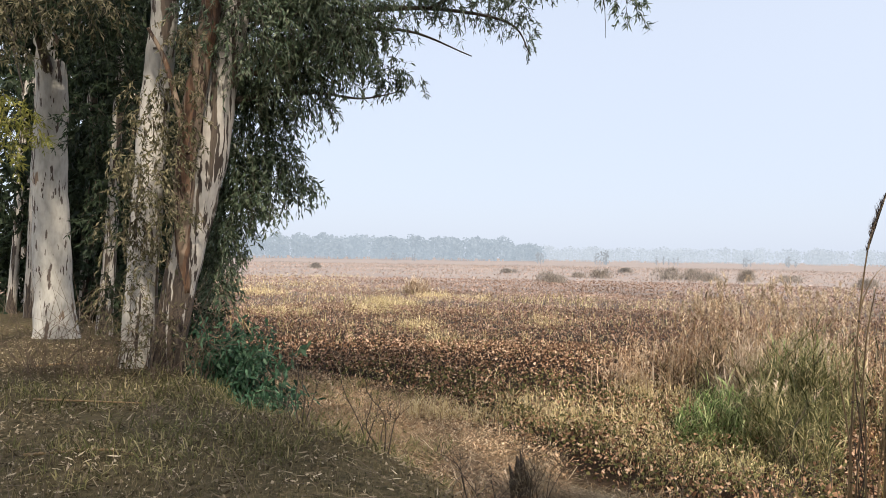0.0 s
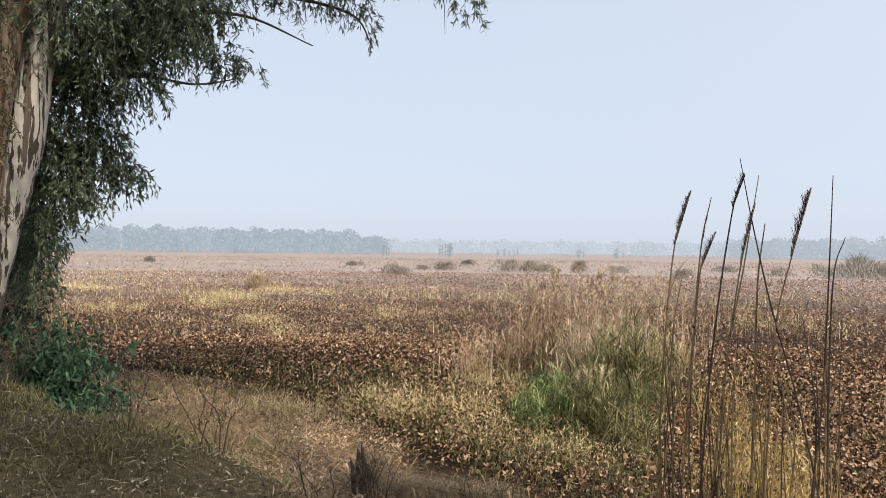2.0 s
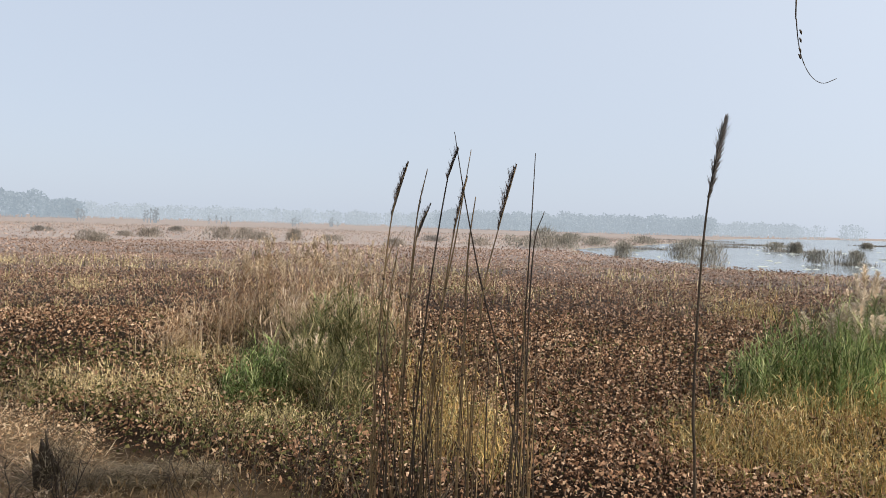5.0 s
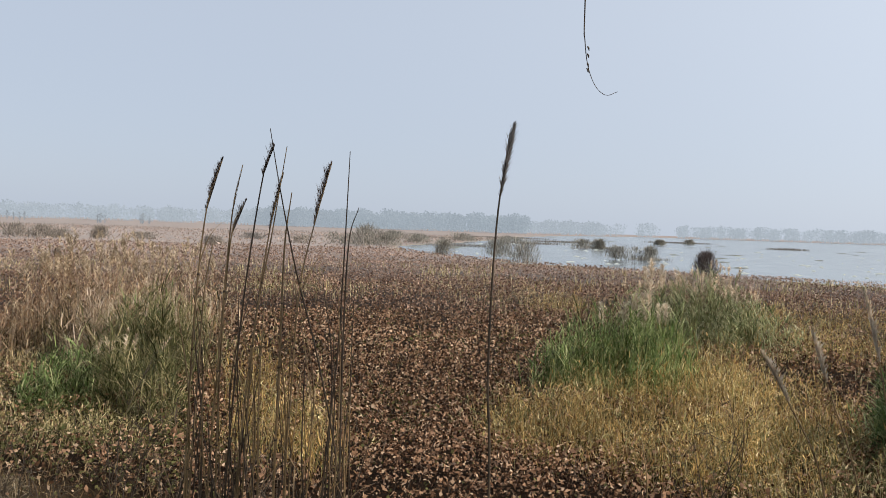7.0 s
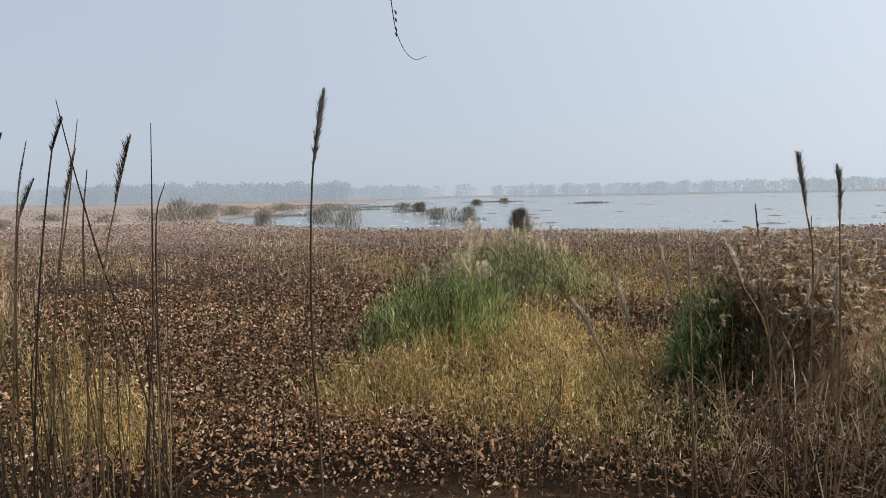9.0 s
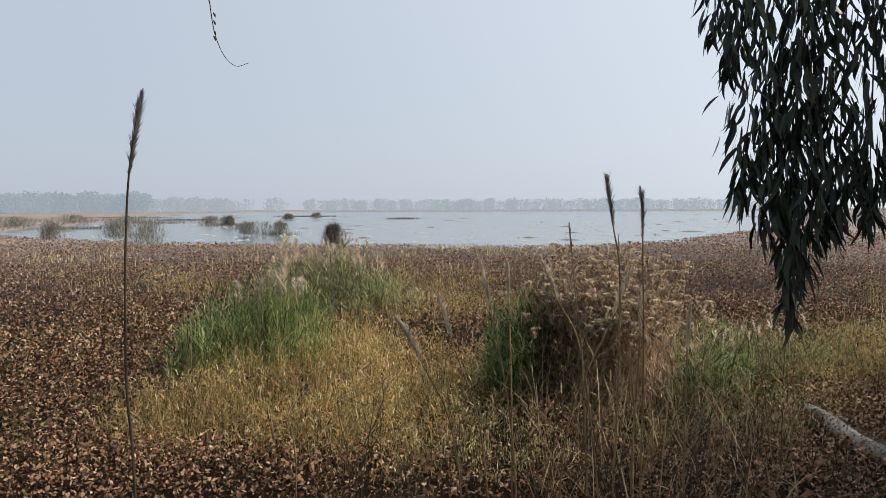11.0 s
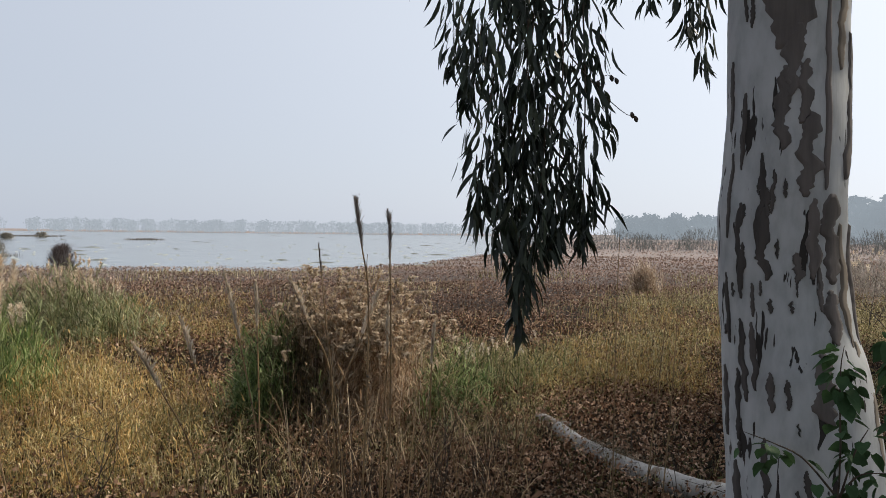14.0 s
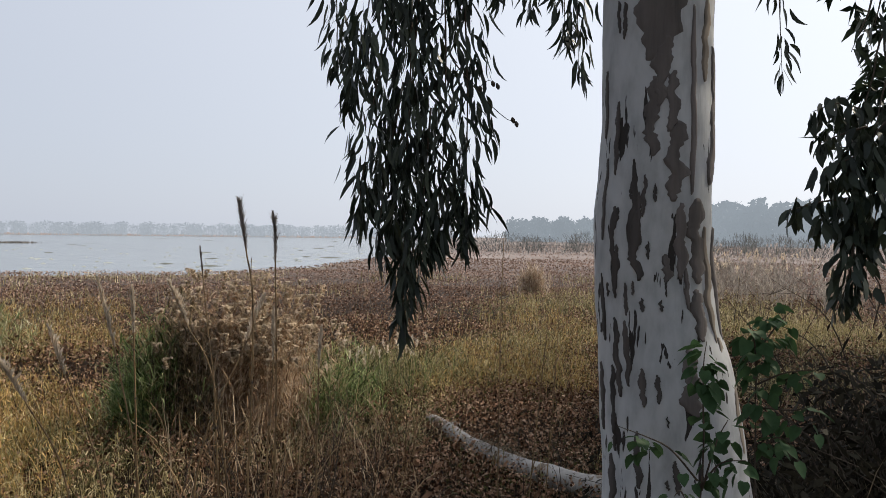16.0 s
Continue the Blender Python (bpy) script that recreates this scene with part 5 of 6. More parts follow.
# big pale gum
gum_tree("large smooth pale gum tree flared at the foot", [
    ([(-6.6, 12.83, .4), (-6.61, 12.81, .95), (-6.65, 12.79, 1.5), (-6.69, 12.77, 2.34), (-6.75, 12.74, 3.77), (-6.69, 12.65, 5.18), (-6.76, 12.51, 6.55), (-6.74, 12.18, 9.2), (-6.8, 12, 13)], [.52, .37, .32, .30, .28, .24, .22, .18, .1], M_BARK)],
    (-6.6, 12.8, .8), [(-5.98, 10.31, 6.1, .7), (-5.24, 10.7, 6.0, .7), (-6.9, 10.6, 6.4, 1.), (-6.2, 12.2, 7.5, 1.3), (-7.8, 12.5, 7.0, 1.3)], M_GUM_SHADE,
    [([(-6.7, 12.6, 5.3), (-6.4, 11.6, 5.8), (-6.0, 10.6, 5.9), (-5.6, 10.3, 5.6)], [.09, .06, .035, .015]), ([(-6.75, 12.5, 6.4), (-6.0, 11.6, 6.6), (-5.3, 10.8, 6.4)], [.08, .05, .015])])
root = thing("gum_branch_spray", (-5.2, 9.1, 4.2), "sunlit yellow-green gum foliage hanging from a branch", "foliage")
gl, gt = Geo(), Geo()
sprays(gl, gt, [(-5.25, 9.04, 4.0, .3), (-5.5, 9.2, 4.1, .33), (-5.0, 9.1, 3.8, .16), (-5.6, 9.3, 3.6, .25)], 4200, .10, .017, .55, .3)
tube(gt, [(-6.2, 10.5, 5.6), (-5.6, 9.6, 4.9), (-5.2, 9.1, 4.3)], [.03, .02, .008], 6)
# bright yellow-green copy of the gum leaf, sunlight put into the colour
part("foliage", gl, leaf_mat("gum_leaf_sunny", [(.12, .13, .03), (.2, .2, .05), (.28, .26, .08)], .4, .5, 2), root)
part("twig_mass", gt, M_TWIG, root, kind="stuff")

root = thing("gum_branch_spray", (-5.2, 9.1, 5.2), "brownish olive gum foliage hanging over the grove", "foliage")
gl, gt = Geo(), Geo()
sprays(gl, gt, [(-5.15, 9.06, 5.35, .42), (-4.71, 9.29, 5.4, .34), (-5.4, 9.0, 4.9, .3), (-4.3, 9.5, 5.55, .3), (-4.93, 9.18, 5.05, .22), (-5.6, 9.2, 5.4, .4)], 3000, .10, .018, .55, .3)
tube(gt, [(-6.2, 10.5, 6.2), (-5.5, 9.6, 5.7), (-4.4, 9.4, 5.6)], [.03, .02, .008], 6)
part("foliage", gl, M_GUM_OLIVE, root)
part("twig_mass", gt, M_TWIG, root, kind="stuff")

root = thing("gum_branch_spray", (-3.7, 8.3, 3.6), "brownish gum foliage hanging in front of the tree stems", "foliage")
gl, gt = Geo(), Geo()
sprays(gl, gt, [(-3.31, 8.48, 4.25, .22), (-3.38, 8.45, 3.85, .26), (-3.2, 8.52, 3.5, .26), (-3.42, 8.43, 3.2, .28), (-3.17, 8.53, 2.9, .24), (-3.62, 8.46, 3.45, .24), (-3.05, 8.6, 4.4, .22), (-3.0, 8.6, 3.9, .2), (-3.1, 8.55, 4.9, .22)], 6000, .078, .017, .6, .3)
tube(gt, [(-3.85, 9.6, 5.0), (-3.5, 9.0, 4.8), (-3.35, 8.5, 4.3)], [.02, .012, .005], 5)
part("foliage", gl, M_GUM_OLIVE, root)
part("twig_mass", gt, M_TWIG, root, kind="stuff")
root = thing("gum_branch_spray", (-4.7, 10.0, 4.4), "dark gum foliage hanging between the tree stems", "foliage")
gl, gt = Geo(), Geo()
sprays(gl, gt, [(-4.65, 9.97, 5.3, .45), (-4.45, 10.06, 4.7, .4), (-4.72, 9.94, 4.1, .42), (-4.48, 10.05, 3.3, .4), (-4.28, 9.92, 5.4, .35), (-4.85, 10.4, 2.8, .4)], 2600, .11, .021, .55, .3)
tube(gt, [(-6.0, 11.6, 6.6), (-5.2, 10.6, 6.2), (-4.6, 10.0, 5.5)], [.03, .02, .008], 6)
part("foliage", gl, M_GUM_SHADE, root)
part("twig_mass", gt, M_TWIG, root, kind="stuff")

# suckers and climbers round the twin stems
root = thing("gum_suckers", (-3.6, 9.0, .7), "tangled olive gum suckers round the tree stems", "undergrowth")
gl, gt = Geo(), Geo()
sprays(gl, gt, [(-3.78, 8.9, 2.9, .36), (-3.12, 9.0, 2.95, .22), (-3.53, 9.05, 3.2, .26), (-3.75, 9.0, 3.9, .22), (-3.7, 9.0, 2.3, .35), (-3.95, 9.1, 1.8, .35), (-3.45, 8.95, 1.6, .28), (-3.85, 9.2, 4.4, .2), (-3.6, 9.0, 2.7, .3), (-3.65, 8.95, 3.5, .28), (-3.9, 9.1, 2.6, .3), (-4.2, 9.2, 1.5, .3), (-3.2, 8.95, 1.3, .22), (-3.72, 9.0, 1.2, .3)], 2900, .075, .017, .6, .35)
part("foliage", gl, M_GUM_OLIVE, root)
for i in range(150):
    a = rng.uniform(-5.2, -2.9)
    b = np.array([a, 9.05 + rng.normal(0, .22), .75])
    tube(gt, [b, b + np.array([rng.normal(0, .22), rng.normal(0, .08), .5]), b + np.array([rng.normal(0, .5), rng.normal(0, .2), rng.uniform(.3, 1.5)])], [.006, .004, .0015], 3)
part("twig_mass", gt, plain_mat("dry_twig", (.05, .034, .024), (.17, .12, .08), 20), root, kind="stuff")

# the grove behind
grove = [((-6.14, 13.58), 7, .15), ((-8.9, 16.2), 9, .13), ((-8.55, 18.0), 9, .2), ((-9.9, 17.3), 9, .12), ((-7.2, 17.5), 8, .18), ((-11.5, 21), 10, .3), ((-9.2, 22.5), 9, .22), ((-13.5, 24), 10, .3), ((-11, 27), 10, .26), ((-15, 30), 11, .3), ((-8.4, 20.5), 8, .16)]
for (x, y), h, r in grove:
    z = float(ground_z(x, y))
    lx, ly = rng.normal(0, .12), rng.normal(0, .2)
    balls = [(x + rng.normal(0, 1.0), y + .6 + abs(rng.normal(0, 1.0)), rng.uniform(1.9, h), rng.uniform(.7, 1.25)) for _ in range(11)]
    balls = [q for q in balls if (q[0] + q[3]) / q[1] < -.27]
    # darker bark and leaf: the grove's shade is put into their colours
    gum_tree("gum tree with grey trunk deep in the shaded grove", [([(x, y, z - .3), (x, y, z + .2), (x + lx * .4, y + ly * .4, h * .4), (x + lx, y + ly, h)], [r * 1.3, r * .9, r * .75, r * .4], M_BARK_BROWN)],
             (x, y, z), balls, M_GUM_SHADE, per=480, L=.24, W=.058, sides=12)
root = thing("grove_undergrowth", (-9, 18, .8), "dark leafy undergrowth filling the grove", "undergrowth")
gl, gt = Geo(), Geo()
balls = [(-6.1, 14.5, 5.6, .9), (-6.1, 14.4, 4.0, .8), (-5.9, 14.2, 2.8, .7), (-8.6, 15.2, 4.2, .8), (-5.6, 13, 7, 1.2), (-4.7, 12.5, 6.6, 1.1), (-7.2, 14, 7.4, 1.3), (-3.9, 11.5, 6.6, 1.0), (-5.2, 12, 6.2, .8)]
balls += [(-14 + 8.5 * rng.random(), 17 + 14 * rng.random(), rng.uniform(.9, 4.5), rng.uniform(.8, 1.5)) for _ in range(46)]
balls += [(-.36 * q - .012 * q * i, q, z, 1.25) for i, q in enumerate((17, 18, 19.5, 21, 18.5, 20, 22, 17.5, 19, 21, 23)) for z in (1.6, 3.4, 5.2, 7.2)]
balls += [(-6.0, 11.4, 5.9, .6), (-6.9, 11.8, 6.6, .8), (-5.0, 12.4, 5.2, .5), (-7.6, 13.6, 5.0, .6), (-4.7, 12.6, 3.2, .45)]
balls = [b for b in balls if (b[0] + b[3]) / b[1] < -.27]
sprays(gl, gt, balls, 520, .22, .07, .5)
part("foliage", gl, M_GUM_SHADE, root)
part("twig_mass", gt, M_TWIG, root, kind="stuff")

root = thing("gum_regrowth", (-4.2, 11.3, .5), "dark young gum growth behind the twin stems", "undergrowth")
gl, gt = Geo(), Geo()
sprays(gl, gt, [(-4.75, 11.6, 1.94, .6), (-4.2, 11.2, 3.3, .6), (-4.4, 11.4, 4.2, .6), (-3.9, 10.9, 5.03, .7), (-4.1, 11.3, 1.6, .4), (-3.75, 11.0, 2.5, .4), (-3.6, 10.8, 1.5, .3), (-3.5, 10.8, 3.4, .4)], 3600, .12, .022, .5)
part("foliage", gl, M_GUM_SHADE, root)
part("twig_mass", gt, M_TWIG, root, kind="stuff")

# round green bush at the foot of the bank
root = thing("green_bush", (-2.95, 9.75, .25), "leafy blue-green bush beside the leaning gum", "bush")
gl, gt = Geo(), Geo()
for i in range(90):
    a, e = rng.uniform(0, 6.28), rng.uniform(.2, 1)
    tip = np.array([-2.76 + 1.02 * math.cos(a) * e, 9.65 + .6 * math.sin(a) * e, .12 + rng.uniform(.0, 1.34) * (1.22 - .3 * e)])
    mid = np.array([-2.95, 9.75, .4]) * .5 + tip * .5 + np.array([0, 0, .12])
    tube(gt, [(-2.95 + rng.normal(0, .08), 9.75 + rng.normal(0, .06), .2), mid, tip], [.01, .006, .002], 4)
    k = 74
    s = rng.uniform(.25, 1.05, k)[:, None]
    P = mid + (tip - mid) * (s * 2 - 1) + rng.normal(0, .07, (k, 3))
    leaves(gl, P, rng.normal(0, .6, (k, 3)) + (tip - mid) * .6 + np.array([0, 0, -.9]), rng.uniform(.07, .125, k), rng.uniform(.022, .037, k), .35)
for dx, dz in ((1.15, 1.3), (-.35, 1.5), (.25, 1.5), (.95, 1.05), (-.6, 1.15), (.6, 1.55), (1.0, .8)):
    tube(gt, [(-2.9, 9.75, .5), (-2.9 + dx * .6, 9.72, dz * .75), (-2.9 + dx, 9.7, dz)], [.008, .005, .002], 4)
    k = 22
    s = rng.uniform(.5, 1.02, k)[:, None]
    P = np.array([-2.9, 9.74, .45]) + np.array([dx, -.05, dz - .45]) * s + rng.normal(0, .045, (k, 3))
    leaves(gl, P, rng.normal(0, .5, (k, 3)) + np.array([0, 0, -1]), rng.uniform(.11, .19, k), rng.uniform(.035, .055, k), .3)
part("foliage", gl, M_BUSH, root)
part("twig_mass", gt, M_TWIG, root, kind="stuff")


# ---- the near gum, its hanging foliage and crown overhead ----
HIGH = [(3.1 + 2.4 * math.cos(a) * q, -1.5 + 2.2 * math.sin(a) * q, z, 1.25) for a, q, z in ((0, .7, 13), (1, 1, 14), (2.1, .9, 13.4), (3.0, .9, 12.8), (4.1, 1, 14.0), (5.2, .8, 13.2), (.5, .3, 15), (3.6, .4, 15.5), (1.6, .6, 14.6))]
# extra crown out of view over the camera, added to shade the bank
HIGH += [(.6, -2.8, 10, 1.3), (-1.0, -3.2, 11, 1.3), (1.2, -4.4, 9.5, 1.2), (-2.4, -2.6, 10.5, 1.2)]
NEAR_AXIS = [(3.09, -1.63, .3), (3.08, -1.63, .95), (3.08, -1.61, 1.33), (3.09, -1.57, 1.75), (3.11, -1.54, 1.98), (3.12, -1.51, 2.35), (3.12, -1.52, 2.91), (3.12, -1.52, 3.37), (3.13, -1.53, 4.3), (3.2, -1.5, 8), (3.3, -1.4, 14)]
NEAR_RADII = [.46, .36, .305, .286, .262, .243, .233, .230, .215, .17, .07]
near_gum = gum_tree("near gum tree with smooth grey-white bark in dark flakes", [
    (NEAR_AXIS, NEAR_RADII, M_BARK_NEAR)],
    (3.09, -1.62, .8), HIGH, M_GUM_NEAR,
    [([(3.13, -1.5, 4.9), (3.2, -.9, 5.3), (3.15, -.4, 5.2), (3.07, -.45, 4.3), (3.06, -.5, 3.4)], [.05, .035, .022, .014, .008]),
     ([(3.15, -1.5, 5.6), (3.4, -.2, 6.0), (3.5, 1.3, 5.6), (3.5, 2.2, 4.6)], [.06, .04, .02, .008]),
     ([(3.15, -1.6, 5.2), (2.9, -2.2, 5.3), (2.5, -2.1, 4.4), (2.45, -1.98, 3.3)], [.05, .03, .02, .008])], per=300, L=.34, W=.07, group="gum trees near the camera", sides=40, rough=.045)


def bark_plate(angle, z, w, h, mat):
    """A ragged plate of unshed brown bark lying on the pale skin of the trunk."""
    n, m = 30, 7
    v = np.linspace(0, 1, n)
    seed = rng.uniform(0, 50)
    wob = lambda k: H([noise.noise(Vector((k, q * 4.0, seed))) + .3 * noise.noise(Vector((k, q * 9, seed))) + .3 * noise.noise(Vector((k, q * 24, seed))) for q in v])
    body = np.clip(np.sin(np.pi * (v * .94 + .03)) * 1.5, 0, 1)
    lo, hi = -.5 * body * (1 + .8 * wob(1)), .5 * body * (1 + .8 * wob(7))
    hi = np.maximum(hi, lo + .05)
    mid = .45 * wob(13)
    ax, P = H(NEAR_AXIS), []
    for i in range(n):
        zz = z + (v[i] - .5) * h
        c = H([np.interp(zz, ax[:, 2], ax[:, k]) for k in (0, 1)] + [zz])
        r = np.interp(zz, ax[:, 2], NEAR_RADII)
        for j in range(m):
            s = j / (m - 1)
            a = radians(angle) + (mid[i] + lo[i] + (hi[i] - lo[i]) * s) * w / r
            d = H([math.cos(a), math.sin(a), 0])
            q = c + d * r
            rr = r * (1 + .045 * noise.noise(Vector(q * 2.2)) + .0225 * noise.noise(Vector(q * 5.94)))
            P.append(c + d * (rr + (.0065 if 0 < j < m - 1 and 0 < i < n - 1 else -.012)))
    k = np.arange(n * m).reshape(n, m)
    g = Geo().add(P, np.stack([k[:-1, :-1], k[:-1, 1:], k[1:, 1:], k[1:, :-1]], -1).reshape(-1, 4))
    part("bark_plate", g, mat, near_gum, "dark unshed bark" if mat is M_PLATE else "grey-brown unshed bark")


# one branching sheet of brown bark down the middle, a tan strip to its side
for angle, z, w, h in ((164, 3.40, .20, .62), (161, 3.06, .075, .3), (153, 2.88, .07, .34), (172, 2.94, .055, .26), (176, 2.70, .09, .34), (194, 2.95, .032, .8), (183, 2.38, .06, .32),
                       (203, 2.38, .11, .36), (186, 2.19, .022, .18), (197, 2.08, .075, .22), (174, 1.82, .10, .28), (168, 2.27, .04, .12), (230, 2.9, .1, .6), (240, 2.2, .09, .5)):
    bark_plate(angle, z, w, h, M_PLATE_BROWN)
for angle, z, w, h in ((213, 3.2, .05, .36), (215, 2.2, .05, .5), (224, 1.75, .07, .5)):
    bark_plate(angle, z, w, h, M_PLATE_TAN)
# dark narrow flakes on the shaded side
for angle, z, w, h in ((136, 2.52, .032, .4), (139, 2.36, .055, .3), (147, 2.56, .022, .18), (142, 2.52, .02, .12), (116, 2.33, .038, .4), (115, 2.8, .026, .32), (152, 2.34, .018, .08), (114, 1.9, .036, .34),
                       (125, 1.92, .032, .28), (137, 1.79, .034, .16), (150, 1.79, .028, .12), (121, 3.28, .022, .16), (113, 3.3, .018, .14), (103, 2.55, .024, .36), (98, 2.1, .03, .3), (106, 1.72, .03, .3),
                       (143, 2.12, .02, .06), (160, 2.12, .016, .05), (100, 1.3, .05, .4), (128, 1.5, .035, .24), (158, 1.45, .03, .14), (128, 2.14, .018, .14), (95, 2.95, .026, .3), (88, 1.72, .04, .3)):
    bark_plate(angle, z, w, h, M_PLATE)
for i in range(12):
    bark_plate(rng.uniform(88, 190), rng.uniform(1.25, 2.6), rng.uniform(.008, .018), rng.uniform(.03, .09), M_PLATE)


def hanging(name, lines, label, n_per_m, L, W, spread, mat):
    """Weeping gum shoots: thin stems hanging along each line, leaves in hanging bunches."""
    p0 = lines[0][0]
    root = thing(name, p0, label, "foliage")
    gl = Geo()
    for line in lines:
        c = curve_points(line, 24)
        part("shoot", tube(Geo(), line, [.005, .003, .0012], 5, 14), M_TWIG, root)
        ln = float(np.linalg.norm(np.diff(c, axis=0), axis=1).sum())
        n = int(n_per_m * ln)
        s = rng.uniform(0, 23, n)
        i = np.minimum(s.astype(int), 22)
        P = c[i] + (c[i + 1] - c[i]) * (s - i)[:, None]
        wob = spread * np.sin(np.pi * np.clip(s / 23 * .85 + .12, 0, 1))[:, None]
        off = rng.normal(0, 1, (n, 3)) * wob * np.array([1, 1, .6])
        D = unit(off + 1e-6) * .35 + rng.normal(0, .16, (n, 3)) + np.array([0, 0, -1.0])
        sickles(gl, P + off, D, L * rng.uniform(.6, 1.15, n), W * rng.uniform(.7, 1.2, n), .34)
    part("foliage", gl, mat, root)
    return root


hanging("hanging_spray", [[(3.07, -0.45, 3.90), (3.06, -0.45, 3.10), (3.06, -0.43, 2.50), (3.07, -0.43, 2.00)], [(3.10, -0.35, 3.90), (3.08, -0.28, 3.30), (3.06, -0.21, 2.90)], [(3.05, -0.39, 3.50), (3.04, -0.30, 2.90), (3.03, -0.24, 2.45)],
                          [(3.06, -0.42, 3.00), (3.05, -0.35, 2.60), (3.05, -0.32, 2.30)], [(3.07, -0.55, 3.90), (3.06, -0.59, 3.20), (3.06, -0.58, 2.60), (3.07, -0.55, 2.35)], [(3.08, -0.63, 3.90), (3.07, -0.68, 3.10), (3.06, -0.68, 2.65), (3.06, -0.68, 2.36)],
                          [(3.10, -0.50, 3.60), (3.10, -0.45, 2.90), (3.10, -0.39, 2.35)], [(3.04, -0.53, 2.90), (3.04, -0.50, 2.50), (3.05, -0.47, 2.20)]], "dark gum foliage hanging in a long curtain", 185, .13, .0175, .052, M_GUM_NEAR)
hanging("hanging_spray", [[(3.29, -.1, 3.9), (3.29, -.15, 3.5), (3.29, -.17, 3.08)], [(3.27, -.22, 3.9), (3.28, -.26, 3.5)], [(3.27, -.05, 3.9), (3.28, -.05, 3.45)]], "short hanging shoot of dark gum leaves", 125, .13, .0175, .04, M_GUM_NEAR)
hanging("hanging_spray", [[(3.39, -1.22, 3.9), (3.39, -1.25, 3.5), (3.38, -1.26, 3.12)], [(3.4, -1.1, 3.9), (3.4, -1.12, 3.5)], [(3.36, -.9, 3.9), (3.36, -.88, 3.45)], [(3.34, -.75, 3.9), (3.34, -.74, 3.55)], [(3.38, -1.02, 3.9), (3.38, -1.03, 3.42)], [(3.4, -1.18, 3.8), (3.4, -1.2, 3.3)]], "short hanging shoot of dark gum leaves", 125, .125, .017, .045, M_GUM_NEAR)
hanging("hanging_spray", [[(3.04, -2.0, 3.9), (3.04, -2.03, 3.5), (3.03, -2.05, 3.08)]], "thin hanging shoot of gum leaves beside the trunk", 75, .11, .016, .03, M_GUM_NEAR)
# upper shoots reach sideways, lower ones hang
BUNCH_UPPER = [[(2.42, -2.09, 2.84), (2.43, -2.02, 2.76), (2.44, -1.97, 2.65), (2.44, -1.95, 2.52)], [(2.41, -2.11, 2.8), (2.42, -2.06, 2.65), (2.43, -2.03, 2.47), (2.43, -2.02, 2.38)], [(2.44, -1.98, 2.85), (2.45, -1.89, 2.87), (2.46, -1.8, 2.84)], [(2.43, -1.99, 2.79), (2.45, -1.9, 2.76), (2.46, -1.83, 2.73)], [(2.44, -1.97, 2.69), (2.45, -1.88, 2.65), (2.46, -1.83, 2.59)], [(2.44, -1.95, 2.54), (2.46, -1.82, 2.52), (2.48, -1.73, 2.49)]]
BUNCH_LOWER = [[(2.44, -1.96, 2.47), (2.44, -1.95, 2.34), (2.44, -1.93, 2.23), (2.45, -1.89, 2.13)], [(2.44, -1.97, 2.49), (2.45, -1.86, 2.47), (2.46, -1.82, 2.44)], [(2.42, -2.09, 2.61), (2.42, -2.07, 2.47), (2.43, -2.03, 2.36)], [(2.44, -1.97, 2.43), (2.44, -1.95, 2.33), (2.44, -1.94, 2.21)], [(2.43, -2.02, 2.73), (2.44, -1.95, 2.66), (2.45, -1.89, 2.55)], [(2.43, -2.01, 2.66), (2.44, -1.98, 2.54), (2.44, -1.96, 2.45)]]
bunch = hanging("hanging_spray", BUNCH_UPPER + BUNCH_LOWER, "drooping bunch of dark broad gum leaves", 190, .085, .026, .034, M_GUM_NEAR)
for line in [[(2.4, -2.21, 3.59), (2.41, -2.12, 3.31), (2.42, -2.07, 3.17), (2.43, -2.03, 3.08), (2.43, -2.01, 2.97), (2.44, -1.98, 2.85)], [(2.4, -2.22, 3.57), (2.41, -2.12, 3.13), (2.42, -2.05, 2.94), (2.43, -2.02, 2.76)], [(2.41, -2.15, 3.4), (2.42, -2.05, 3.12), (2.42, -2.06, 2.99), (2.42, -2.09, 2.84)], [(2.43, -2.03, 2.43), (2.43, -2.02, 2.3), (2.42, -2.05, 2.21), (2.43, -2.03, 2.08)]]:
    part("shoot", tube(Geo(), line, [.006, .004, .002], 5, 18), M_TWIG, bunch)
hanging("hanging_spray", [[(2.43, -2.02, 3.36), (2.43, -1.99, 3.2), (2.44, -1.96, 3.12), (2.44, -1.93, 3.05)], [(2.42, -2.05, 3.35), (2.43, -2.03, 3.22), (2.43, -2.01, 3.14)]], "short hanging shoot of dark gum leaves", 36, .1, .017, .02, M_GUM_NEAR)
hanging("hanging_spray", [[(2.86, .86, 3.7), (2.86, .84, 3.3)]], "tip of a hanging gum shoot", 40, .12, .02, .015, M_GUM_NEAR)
root = thing("bare_twig", (3.5, 2.3, 4.6), "thin bare curved twig with tiny buds hanging down", "twig")
part("stem", tube(Geo(), [(3.5, 2.3, 4.6), (3.5, 2.3, 3.6), (3.51, 2.3, 3.46), (3.52, 2.28, 3.31), (3.54, 2.24, 3.2), (3.57, 2.19, 3.15), (3.61, 2.14, 3.17)], [.005, .003, .0018, .0015], 5, 30), M_TWIG, root)
for z in (3.42, 3.38, 3.33, 3.30):
    part("bud", tube(Geo(), [(3.515, 2.285, z), (3.52, 2.28, z - .012), (3.522, 2.278, z - .024)], [.003, .006, .002], 5), M_TWIG, root)
